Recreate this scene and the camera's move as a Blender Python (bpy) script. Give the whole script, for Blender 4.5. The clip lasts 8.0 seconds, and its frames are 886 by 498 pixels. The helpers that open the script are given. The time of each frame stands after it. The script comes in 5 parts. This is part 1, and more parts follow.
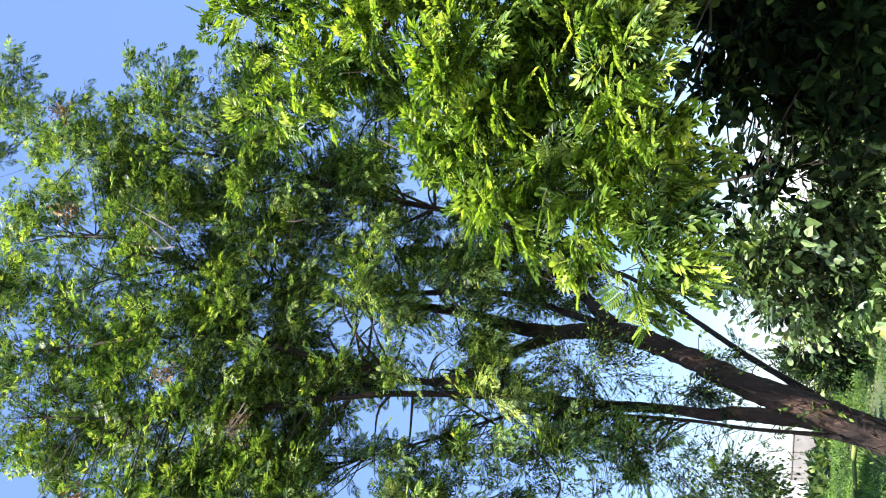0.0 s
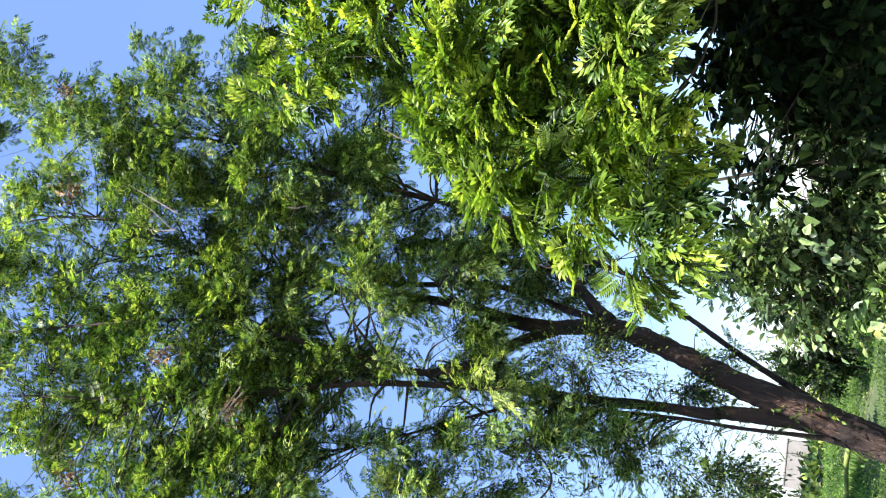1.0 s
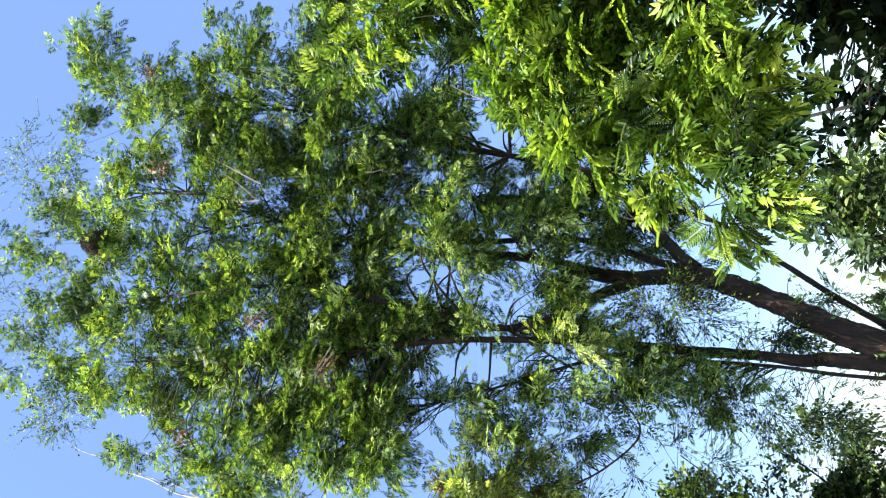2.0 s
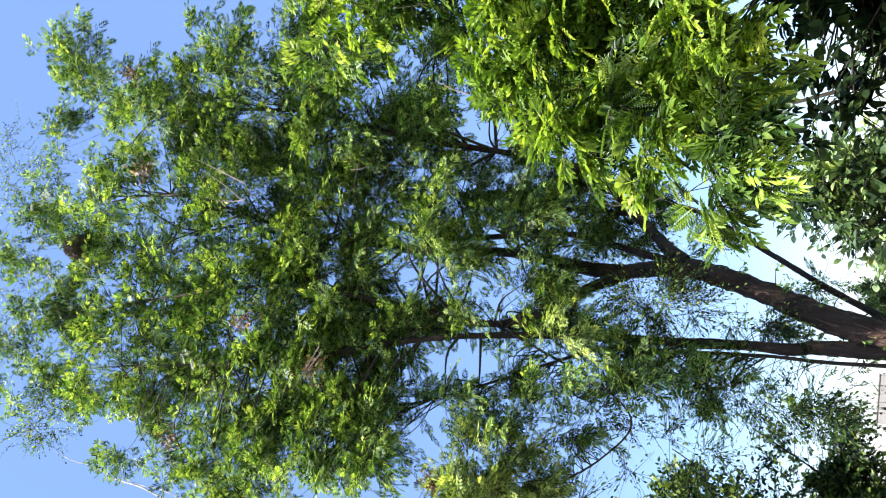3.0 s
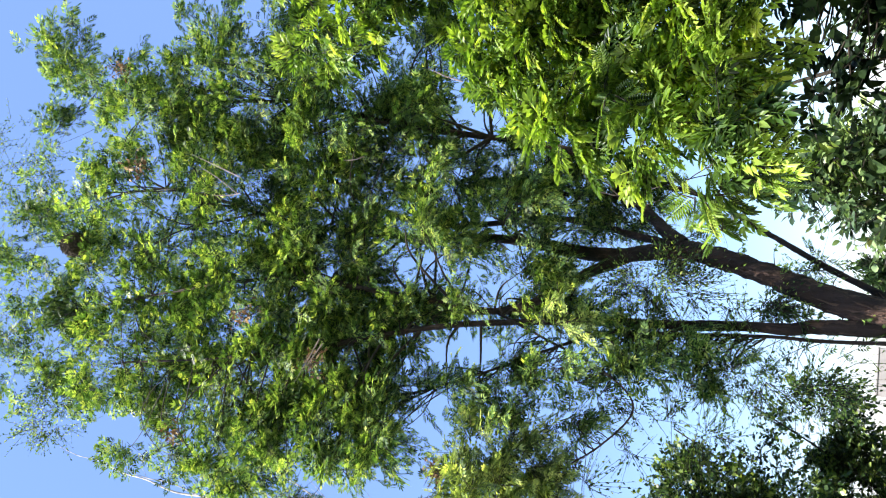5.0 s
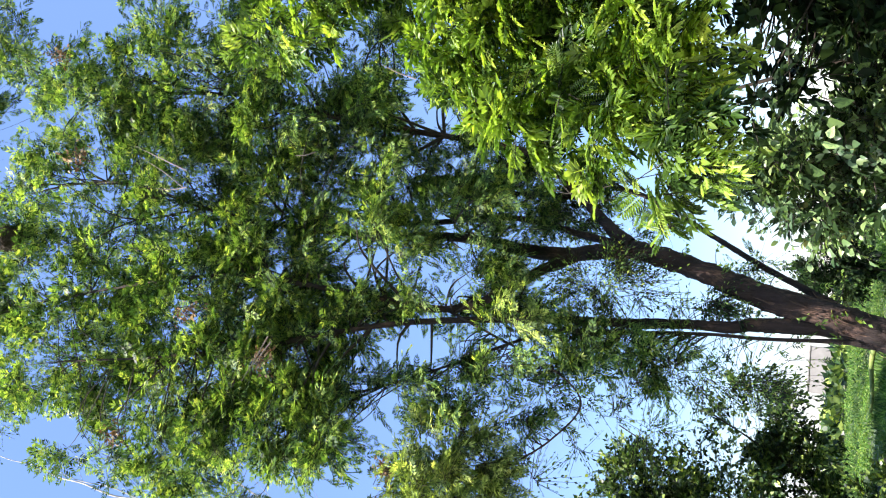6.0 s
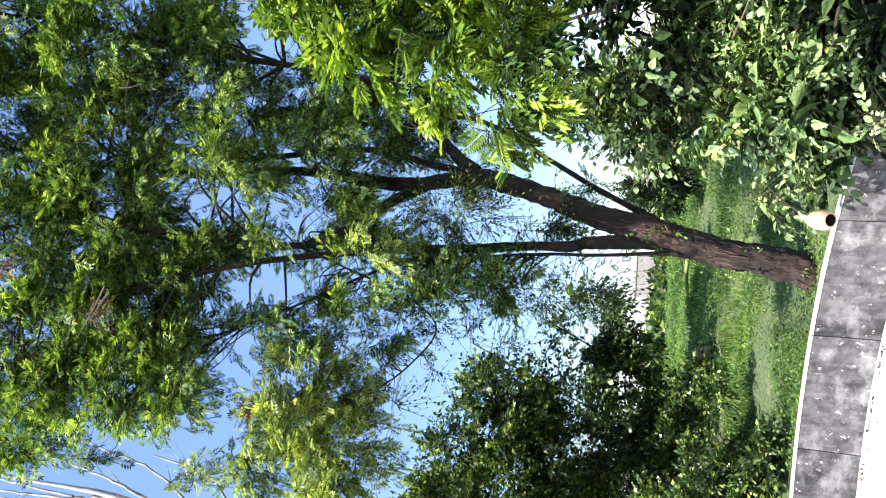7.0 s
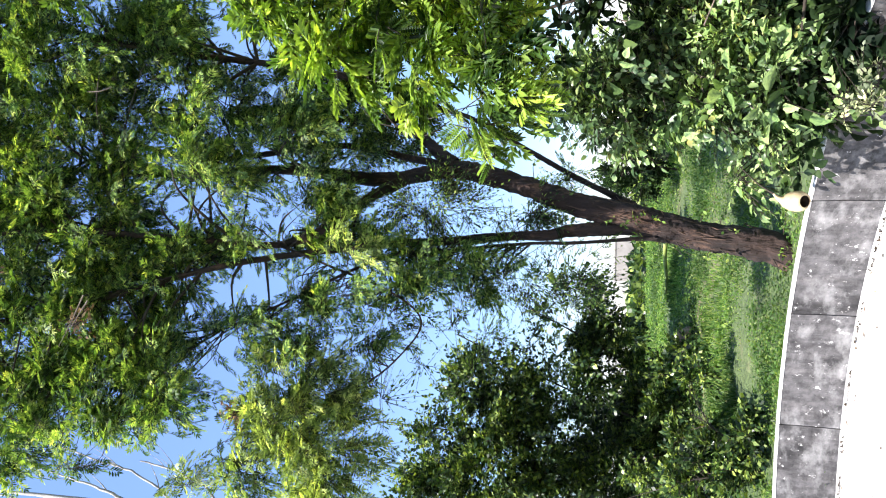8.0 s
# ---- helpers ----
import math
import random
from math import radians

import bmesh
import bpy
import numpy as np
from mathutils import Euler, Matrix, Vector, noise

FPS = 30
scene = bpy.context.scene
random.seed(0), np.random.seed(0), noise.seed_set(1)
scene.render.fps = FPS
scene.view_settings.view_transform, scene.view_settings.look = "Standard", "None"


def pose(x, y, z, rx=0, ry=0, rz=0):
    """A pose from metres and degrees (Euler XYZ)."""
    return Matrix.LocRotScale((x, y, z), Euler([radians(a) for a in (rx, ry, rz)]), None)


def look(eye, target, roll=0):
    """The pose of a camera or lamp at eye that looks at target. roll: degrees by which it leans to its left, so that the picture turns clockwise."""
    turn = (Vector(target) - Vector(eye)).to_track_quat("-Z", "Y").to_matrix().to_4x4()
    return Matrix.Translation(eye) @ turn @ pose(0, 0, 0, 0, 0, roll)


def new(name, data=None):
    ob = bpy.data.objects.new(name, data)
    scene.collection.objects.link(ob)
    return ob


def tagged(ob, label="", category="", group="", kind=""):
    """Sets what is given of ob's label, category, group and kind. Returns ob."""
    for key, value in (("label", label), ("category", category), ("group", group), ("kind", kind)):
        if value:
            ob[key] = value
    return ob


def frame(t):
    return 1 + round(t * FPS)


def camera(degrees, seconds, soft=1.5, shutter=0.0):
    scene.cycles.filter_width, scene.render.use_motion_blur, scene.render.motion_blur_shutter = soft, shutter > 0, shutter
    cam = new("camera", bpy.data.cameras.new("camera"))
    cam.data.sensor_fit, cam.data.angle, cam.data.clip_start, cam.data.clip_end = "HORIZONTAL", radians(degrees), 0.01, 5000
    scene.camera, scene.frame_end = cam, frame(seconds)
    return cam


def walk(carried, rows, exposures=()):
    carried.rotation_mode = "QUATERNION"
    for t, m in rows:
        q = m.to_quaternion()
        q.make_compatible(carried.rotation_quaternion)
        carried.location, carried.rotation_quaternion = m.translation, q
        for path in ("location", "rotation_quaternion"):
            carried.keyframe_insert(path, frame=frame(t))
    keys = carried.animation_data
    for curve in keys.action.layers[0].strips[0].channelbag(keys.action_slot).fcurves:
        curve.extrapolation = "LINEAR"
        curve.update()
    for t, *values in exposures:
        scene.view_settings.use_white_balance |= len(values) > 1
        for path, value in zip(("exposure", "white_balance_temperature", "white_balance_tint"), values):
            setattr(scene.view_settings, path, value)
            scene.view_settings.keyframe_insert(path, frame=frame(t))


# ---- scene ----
cam = camera(67.35, 8.0, soft=1.1)
walk(cam, [
    (0, look((0.027, -0.038, 1.585), (1.905, 8.400, 6.612), -87.04)),
    (0.5, look((-0.022, -0.017, 1.557), (1.739, 8.427, 6.616), -85.51)),
    (1, look((-0.034, -0.029, 1.563), (1.797, 8.416, 6.597), -85.03)),
    (1.5, look((-0.024, -0.046, 1.573), (1.452, 8.384, 6.746), -84.11)),
    (2, look((-0.031, -0.061, 1.567), (0.967, 7.925, 7.503), -85.10)),
    (3.3, look((-0.076, 0.009, 1.580), (1.066, 8.146, 7.279), -87.10)),
    (3.5, look((-0.058, 0.014, 1.577), (1.249, 8.148, 7.245), -87.90)),
    (4, look((-0.022, 0.021, 1.577), (1.329, 8.150, 7.242), -88.53)),
    (5.3, look((-0.028, -0.007, 1.596), (0.657, 8.146, 7.345), -86.35)),
    (5.5, look((-0.040, -0.014, 1.604), (0.675, 8.200, 7.262), -86.32)),
    (6, look((-0.040, 0.003, 1.602), (0.839, 8.531, 6.751), -86.45)),
    (6.5, look((-0.040, 0.005, 1.597), (0.158, 9.043, 5.871), -85.43)),
    (7, look((0.000, 0.000, 1.600), (0.000, 9.511, 4.690), -87.00)),
    (7.5, look((0.022, -0.013, 1.594), (-0.101, 9.513, 4.632), -87.09)),
    (8, look((0.026, -0.021, 1.618), (-0.102, 9.580, 4.411), -89.03)),
], exposures=[(0.0, 1.55, 6280, 14), (8.0, 1.55, 6280, 14)])

# ---- daylight ----
SUN_FROM = Vector((-0.40, -0.52, 0.76)).normalized()
world = bpy.data.worlds.new("sky")
scene.world = world
world.use_nodes = True
nodes, links = world.node_tree.nodes, world.node_tree.links
sky = nodes.new("ShaderNodeTexSky")
sky.sky_type = "NISHITA"
sky.sun_disc = False
sky.sun_elevation = math.asin(SUN_FROM.z)
sky.sun_rotation = math.atan2(SUN_FROM.x, SUN_FROM.y)
sky.air_density, sky.dust_density, sky.ozone_density = 1.45, 0.4, 5.0
haze = nodes.new("ShaderNodeMix")
haze.data_type = "RGBA"
haze.inputs["Factor"].default_value = 0.45
haze.inputs["B"].default_value = (0.95, 1.50, 3.05, 1)
links.new(sky.outputs[0], haze.inputs["A"])
links.new(haze.outputs["Result"], nodes["Background"].inputs[0])
nodes["Background"].inputs[1].default_value = 0.118
sun_data = bpy.data.lights.new("sun", "SUN")
sun_data.energy, sun_data.angle, sun_data.color = 5.0, radians(0.5), (1.0, 0.95, 0.86)
sun = new("sun", sun_data)
sun.matrix_world = look(SUN_FROM * 60, (0, 0, 0))


# ---- materials ----
def blank(name):
    m = bpy.data.materials.new(name)
    m.use_nodes = True
    return m, m.node_tree.nodes, m.node_tree.links, m.node_tree.nodes["Principled BSDF"]


def ramp(ns, stops):
    r = ns.new("ShaderNodeValToRGB")
    while len(r.color_ramp.elements) < len(stops):
        r.color_ramp.elements.new(0.5)
    for e, (p, c) in zip(r.color_ramp.elements, stops):
        e.position, e.color = p, (*c, 1)
    return r


def noise_node(ns, ls, scale, detail=4.0, rough=0.6, stretch=None, shift=False):
    co = ns.new("ShaderNodeTexCoord")
    n = ns.new("ShaderNodeTexNoise")
    n.inputs["Scale"].default_value, n.inputs["Detail"].default_value, n.inputs["Roughness"].default_value = scale, detail, rough
    if stretch:
        mp = ns.new("ShaderNodeMapping")
        mp.inputs["Scale"].default_value = stretch
        ls.new(co.outputs["Object"], mp.inputs[0])
        if shift:
            far = ns.new("ShaderNodeVectorMath")
            far.operation = "SCALE"
            far.inputs[0].default_value = (31.0, 17.0, 9.0)
            ls.new(ns.new("ShaderNodeObjectInfo").outputs["Random"], far.inputs["Scale"])
            ls.new(far.outputs[0], mp.inputs["Location"])
        ls.new(mp.outputs[0], n.inputs["Vector"])
    else:
        ls.new(co.outputs["Object"], n.inputs["Vector"])
    return n


def mixed(ns, ls, a, b, fac, mode="MIX"):
    m = ns.new("ShaderNodeMix")
    m.data_type, m.blend_type = "RGBA", mode
    for sock, v in ((m.inputs["A"], a), (m.inputs["B"], b), (m.inputs["Factor"], fac)):
        if isinstance(v, bpy.types.NodeSocket):
            ls.new(v, sock)
        else:
            sock.default_value = v
    return m.outputs["Result"]


def bump(ns, ls, bsdf, height, strength, distance):
    b = ns.new("ShaderNodeBump")
    b.inputs["Strength"].default_value, b.inputs["Distance"].default_value = strength, distance
    ls.new(height, b.inputs["Height"])
    ls.new(b.outputs[0], bsdf.inputs["Normal"])


def leaf_material(name, stops, through_colour, through_share, rough=0.45, patch=0.8, single=False, shine=0.3):
    """Leaves: a colour for each leaf, drifting from bough to bough, with light shining through the blade."""
    m, ns, ls, b = blank(name)
    r = ramp(ns, stops)
    if single:
        ls.new(ns.new("ShaderNodeObjectInfo").outputs["Random"], r.inputs[0])
    else:
        ls.new(ns.new("ShaderNodeNewGeometry").outputs["Random Per Island"], r.inputs[0])
    drift = noise_node(ns, ls, patch, 2.0)
    dr = ramp(ns, [(0.34, (0.30, 0.37, 0.42)), (0.66, (1.58, 1.48, 1.12))])
    ls.new(drift.outputs[0], dr.inputs[0])
    col = mixed(ns, ls, r.outputs[0], dr.outputs[0], 1.0, "MULTIPLY")
    spray = noise_node(ns, ls, patch * 3.1, 2.0)
    sr = ramp(ns, [(0.36, (0.62, 0.66, 0.66)), (0.64, (1.28, 1.25, 1.10))])
    ls.new(spray.outputs[0], sr.inputs[0])
    col = mixed(ns, ls, col, sr.outputs[0], 1.0, "MULTIPLY")
    ls.new(col, b.inputs["Base Color"])
    b.inputs["Roughness"].default_value = rough
    b.inputs["Specular IOR Level"].default_value = shine
    tr = ns.new("ShaderNodeBsdfTranslucent")
    tcol = mixed(ns, ls, col, (*through_colour, 1), 1.0, "MULTIPLY")
    ls.new(tcol, tr.inputs[0])
    mx = ns.new("ShaderNodeMixShader")
    mx.inputs[0].default_value = through_share
    ls.new(b.outputs[0], mx.inputs[1])
    ls.new(tr.outputs[0], mx.inputs[2])
    ls.new(mx.outputs[0], ns["Material Output"].inputs[0])
    return m


def bark_material(name, low, high, scale=9.0, depth=0.02, rough=0.9, blotch=None):
    m, ns, ls, b = blank(name)
    n = noise_node(ns, ls, scale, 6.0, 0.65, (1, 1, 0.22))
    r = ramp(ns, [(0.28, low), (0.72, high)])
    ls.new(n.outputs[0], r.inputs[0])
    spots = noise_node(ns, ls, 2.1, 3.0)
    sr = ramp(ns, [(0.35, (0.6, 0.6, 0.6)), (0.65, (1.2, 1.15, 1.1))])
    ls.new(spots.outputs[0], sr.inputs[0])
    col = mixed(ns, ls, r.outputs[0], sr.outputs[0], 1.0, "MULTIPLY")
    if blotch:
        flake = noise_node(ns, ls, 5.0, 5.0, 0.7, (1, 1, 0.45))
        fr = ramp(ns, [(0.55, (0, 0, 0)), (0.66, (1, 1, 1))])
        ls.new(flake.outputs[0], fr.inputs[0])
        inner = ramp(ns, [(0.3, tuple(0.35 * c for c in blotch)), (0.65, blotch)])
        ls.new(n.outputs[0], inner.inputs[0])
        col = mixed(ns, ls, col, inner.outputs[0], fr.outputs[0])
    ls.new(col, b.inputs["Base Color"])
    b.inputs["Roughness"].default_value = rough
    bump(ns, ls, b, n.outputs[0], 0.9, depth)
    return m


FEATHER = leaf_material("feathery_leaf", [(0.0, (0.010, 0.024, 0.010)), (0.40, (0.070, 0.142, 0.045)), (0.82, (0.222, 0.325, 0.098)), (1.0, (0.400, 0.450, 0.150))], (1.6, 1.65, 0.6), 0.32, 0.5, 1.7, False, 0.2)
# Yellower feathery leaf, lightened in colour for clusters standing in sun.
LIT_FEATHER = leaf_material("young_feathery_leaf", [(0.0, (0.040, 0.070, 0.020)), (0.40, (0.150, 0.225, 0.075)), (0.82, (0.330, 0.410, 0.145)), (1.0, (0.440, 0.480, 0.190))], (1.6, 1.6, 0.7), 0.36, 0.5, 2.6)
BRIGHT_STOPS = [(0.0, (0.010, 0.028, 0.008)), (0.35, (0.112, 0.208, 0.040)), (0.8, (0.305, 0.430, 0.090)), (1.0, (0.390, 0.470, 0.135))]
BRIGHT = leaf_material("bright_leaf", BRIGHT_STOPS, (1.8, 1.8, 0.6), 0.34, 0.38, 2.0)
BRIGHT_ONE = leaf_material("bright_single_leaf", BRIGHT_STOPS, (1.8, 1.8, 0.6), 0.34, 0.38, 2.0, True)
BROAD_STOPS = [(0.0, (0.012, 0.026, 0.012)), (0.4, (0.115, 0.192, 0.090)), (0.94, (0.290, 0.390, 0.215)), (1.0, (0.370, 0.340, 0.140))]
BROAD = leaf_material("broad_leaf", BROAD_STOPS, (1.5, 1.6, 0.6), 0.28, 0.36, 2.0, False, 0.36)
BROAD_ONE = leaf_material("broad_single_leaf", BROAD_STOPS, (1.5, 1.6, 0.6), 0.28, 0.36, 2.0, True, 0.36)
GREY_LEAF = leaf_material("grey_green_leaf", [(0.0, (0.020, 0.030, 0.020)), (0.5, (0.110, 0.140, 0.095)), (1.0, (0.330, 0.360, 0.290))], (1.4, 1.5, 0.7), 0.2, 0.5, 2.0)
# Deep green leaf, darkened in its colour to stand for deep shade.
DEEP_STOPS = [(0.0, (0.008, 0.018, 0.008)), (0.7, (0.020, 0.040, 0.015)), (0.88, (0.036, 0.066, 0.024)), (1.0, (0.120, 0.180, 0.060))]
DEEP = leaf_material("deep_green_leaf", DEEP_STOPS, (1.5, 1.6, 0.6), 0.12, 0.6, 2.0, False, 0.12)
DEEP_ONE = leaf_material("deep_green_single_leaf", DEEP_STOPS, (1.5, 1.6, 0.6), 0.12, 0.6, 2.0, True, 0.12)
DARK = leaf_material("dark_leaf", [(0.0, (0.007, 0.018, 0.010)), (0.6, (0.050, 0.098, 0.034)), (1.0, (0.290, 0.370, 0.115))], (1.6, 1.6, 0.6), 0.28, 0.34, 0.9)
DEAD = leaf_material("dead_leaf", [(0.0, (0.070, 0.040, 0.026)), (0.75, (0.210, 0.130, 0.085)), (1.0, (0.560, 0.440, 0.340))], (1.2, 1.0, 0.8), 0.2, 0.8)
GRASS = leaf_material("grass_blade", [(0.0, (0.040, 0.092, 0.028)), (0.6, (0.112, 0.212, 0.062)), (1.0, (0.245, 0.305, 0.120))], (1.6, 1.7, 0.7), 0.4, 0.5, 0.35)
BARK = bark_material("brown_bark", (0.008, 0.005, 0.0045), (0.056, 0.033, 0.026), 14.0, 0.08, 0.9, (0.175, 0.098, 0.065))
TWIG = bark_material("twig_bark", (0.016, 0.012, 0.009), (0.055, 0.042, 0.028), 20.0, 0.004)
STRIP = bark_material("peeling_bark", (0.030, 0.018, 0.013), (0.150, 0.090, 0.062), 16.0, 0.006, 0.9)
PALE_TWIG = bark_material("pale_snapped_twig", (0.120, 0.090, 0.075), (0.290, 0.230, 0.200), 18.0, 0.004, 0.8)
PALE = bark_material("pale_dead_wood", (0.150, 0.135, 0.125), (0.480, 0.455, 0.425), 14.0, 0.006, 0.7)


def concrete_material(name, low, high, stain, stain_from, grain, fleck=0.66, wash=0.0):
    """Weathered concrete: sand grain, dark stains running down, pits and pale lime flecks, its own for each piece."""
    m, ns, ls, b = blank(name)
    fine = noise_node(ns, ls, grain, 8.0, 0.7, (1, 1, 1), True)
    r = ramp(ns, [(0.3, low), (0.7, high)])
    ls.new(fine.outputs[0], r.inputs[0])
    big = noise_node(ns, ls, 2.4, 6.0, 0.7, (1.3, 1.3, 0.4), True)
    sr = ramp(ns, [(stain_from, (1, 1, 1)), (stain_from + 0.2, stain)])
    ls.new(big.outputs[0], sr.inputs[0])
    col = mixed(ns, ls, r.outputs[0], sr.outputs[0], 1.0, "MULTIPLY")
    runs = noise_node(ns, ls, 7.0, 4.0, 0.6, (1.6, 1.6, 0.25), True)
    rr = ramp(ns, [(0.32, (0.45, 0.44, 0.44)), (0.5, (1, 1, 1)), (0.72, (1.35, 1.33, 1.3))])
    ls.new(runs.outputs[0], rr.inputs[0])
    col = mixed(ns, ls, col, rr.outputs[0], 0.8, "MULTIPLY")
    pits = noise_node(ns, ls, 40.0, 3.0, 0.6, (1, 1, 1), True)
    pr = ramp(ns, [(0.30, (0.3, 0.29, 0.28)), (0.37, (1, 1, 1))])
    ls.new(pits.outputs[0], pr.inputs[0])
    col = mixed(ns, ls, col, pr.outputs[0], 0.7, "MULTIPLY")
    if wash:
        film = noise_node(ns, ls, 3.2, 5.0, 0.65, (1.0, 1.0, 1.5), True)
        wr = ramp(ns, [(0.50, (0, 0, 0)), (0.68, (wash, wash, wash))])
        ls.new(film.outputs[0], wr.inputs[0])
        col = mixed(ns, ls, col, (0.46, 0.45, 0.445, 1), wr.outputs[0])
    lime = noise_node(ns, ls, 19.0, 6.0, 0.75, (1, 1, 0.7), True)
    lr = ramp(ns, [(fleck, (0, 0, 0)), (fleck + 0.05, (1, 1, 1))])
    ls.new(lime.outputs[0], lr.inputs[0])
    ls.new(mixed(ns, ls, col, (0.62, 0.60, 0.58, 1), lr.outputs[0]), b.inputs["Base Color"])
    b.inputs["Roughness"].default_value = 0.92
    bump(ns, ls, b, fine.outputs[0], 0.7, 0.012)
    return m


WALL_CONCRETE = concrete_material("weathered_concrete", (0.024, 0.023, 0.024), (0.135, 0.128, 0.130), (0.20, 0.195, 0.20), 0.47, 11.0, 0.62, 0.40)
# Sunlight on the wall's top put in as paler concrete; the fillet shares it.
LIT_PALE = concrete_material("bleached_concrete", (0.46, 0.45, 0.43), (0.68, 0.66, 0.64), (0.55, 0.54, 0.53), 0.56, 16.0)
FLOOR_CONCRETE = concrete_material("pale_concrete", (0.40, 0.385, 0.36), (0.56, 0.54, 0.51), (0.22, 0.215, 0.21), 0.585, 6.0)


def soil_material():
    m, ns, ls, b = blank("lawn_soil")
    n = noise_node(ns, ls, 0.55, 6.0, 0.65)
    r = ramp(ns, [(0.3, (0.060, 0.100, 0.030)), (0.55, (0.090, 0.125, 0.042)), (0.70, (0.260, 0.205, 0.130))])
    ls.new(n.outputs[0], r.inputs[0])
    f = noise_node(ns, ls, 14.0, 5.0)
    fr = ramp(ns, [(0.3, (0.5, 0.5, 0.5)), (0.7, (1.3, 1.3, 1.3))])
    ls.new(f.outputs[0], fr.inputs[0])
    ls.new(mixed(ns, ls, r.outputs[0], fr.outputs[0], 1.0, "MULTIPLY"), b.inputs["Base Color"])
    b.inputs["Roughness"].default_value = 0.95
    bump(ns, ls, b, f.outputs[0], 1.0, 0.05)
    return m


SOIL = soil_material()


def plain_material(name, colour, other, scale, rough=0.8):
    m, ns, ls, b = blank(name)
    n = noise_node(ns, ls, scale, 5.0)
    r = ramp(ns, [(0.3, colour), (0.7, other)])
    ls.new(n.outputs[0], r.inputs[0])
    ls.new(r.outputs[0], b.inputs["Base Color"])
    b.inputs["Roughness"].default_value = rough
    bump(ns, ls, b, n.outputs[0], 0.5, 0.004)
    return m


GOURD = plain_material("cream_gourd_skin", (0.36, 0.27, 0.15), (0.52, 0.42, 0.26), 22.0, 0.65)
HOLLOW = plain_material("dark_inside", (0.045, 0.022, 0.012), (0.090, 0.045, 0.025), 30.0, 0.9)
NEST = plain_material("nest_straw", (0.030, 0.022, 0.016), (0.090, 0.065, 0.045), 40.0, 0.95)
PLASTER = plain_material("grey_plaster", (0.22, 0.20, 0.185), (0.32, 0.295, 0.27), 1.5, 0.9)
TIMBER = plain_material("weathered_board", (0.20, 0.12, 0.08), (0.36, 0.24, 0.17), 12.0, 0.85)
STALK = plain_material("green_stalk", (0.11, 0.17, 0.03), (0.26, 0.30, 0.07), 9.0, 0.7)


# ---- geometry helpers ----
def mesh_of(name, verts, faces):
    """A mesh from arrays: verts (n, 3), faces (m, 3 or 4)."""
    verts, faces = np.asarray(verts, dtype=np.float32), np.asarray(faces, dtype=np.int32)
    me = bpy.data.meshes.new(name)
    me.vertices.add(len(verts))
    me.vertices.foreach_set("co", verts.ravel())
    me.loops.add(faces.size)
    me.loops.foreach_set("vertex_index", faces.ravel())
    me.polygons.add(len(faces))
    me.polygons.foreach_set("loop_start", np.arange(len(faces), dtype=np.int32) * faces.shape[1])
    me.update(calc_edges=True)
    me.validate()
    return me


def piece(name, verts, faces, material, parent=None, label="", smooth=False):
    me = mesh_of(name, verts, faces)
    me.materials.append(material)
    if smooth:
        me.polygons.foreach_set("use_smooth", np.ones(len(me.polygons), dtype=bool))
    ob = new(name, me)
    ob.parent = parent
    return tagged(ob, label) if label else ob


def part(name, bm, material, parent=None, label="", smooth=False):
    me = bpy.data.meshes.new(name)
    if smooth:
        for f in bm.faces:
            f.smooth = True
    bm.to_mesh(me)
    bm.free()
    me.materials.append(material)
    ob = new(name, me)
    ob.parent = parent
    return tagged(ob, label) if label else ob


def unit(v):
    return v / np.maximum(np.linalg.norm(v, axis=-1, keepdims=True), 1e-9)


def spline(knots, per):
    """Catmull-Rom through rows of (x, y, z, radius)."""
    k = np.asarray(knots, dtype=float)
    k = np.vstack([2 * k[0] - k[1], k, 2 * k[-1] - k[-2]])
    out = []
    for i in range(1, len(k) - 2):
        for s in np.arange(per) / per:
            a, b, c, d = k[i - 1], k[i], k[i + 1], k[i + 2]
            out.append(0.5 * (2 * b + (c - a) * s + (2 * a - 5 * b + 4 * c - d) * s * s + (3 * b - a - 3 * c + d) * s ** 3))
    out.append(k[-2])
    out = np.array(out)
    out[:, 3] = np.maximum(out[:, 3], 0.002)
    return out


def tube(path, sides, lump=0.0, rng=None):
    """Verts and faces (quads) of a limb along rows of (x, y, z, radius)."""
    p, r = path[:, :3], path[:, 3]
    along = unit(np.gradient(p, axis=0))
    side = unit(np.cross(along, [0.31, 0.94, 0.12]))
    up = np.cross(along, side)
    a = np.linspace(0, 2 * np.pi, sides, endpoint=False)
    rr = np.repeat(r[:, None], sides, 1)
    if lump:
        rr = rr * (1 + lump * (rng.random(rr.shape) - 0.5) + lump * np.sin(3 * a + np.sin(np.arange(len(p))[:, None] * 0.21)) * 0.5)
    v = p[:, None] + rr[..., None] * (np.cos(a)[None, :, None] * side[:, None] + np.sin(a)[None, :, None] * up[:, None])
    i, j = np.meshgrid(np.arange(len(p) - 1), np.arange(sides), indexing="ij")
    k = (j + 1) % sides
    f = np.stack([i * sides + j, i * sides + k, (i + 1) * sides + k, (i + 1) * sides + j], -1).reshape(-1, 4)
    return v.reshape(-1, 3), f


def joined(pieces):
    vs, fs, n = [], [], 0
    for v, f in pieces:
        vs.append(v)
        fs.append(np.asarray(f) + n)
        n += len(v)
    return np.vstack(vs), np.vstack(fs)


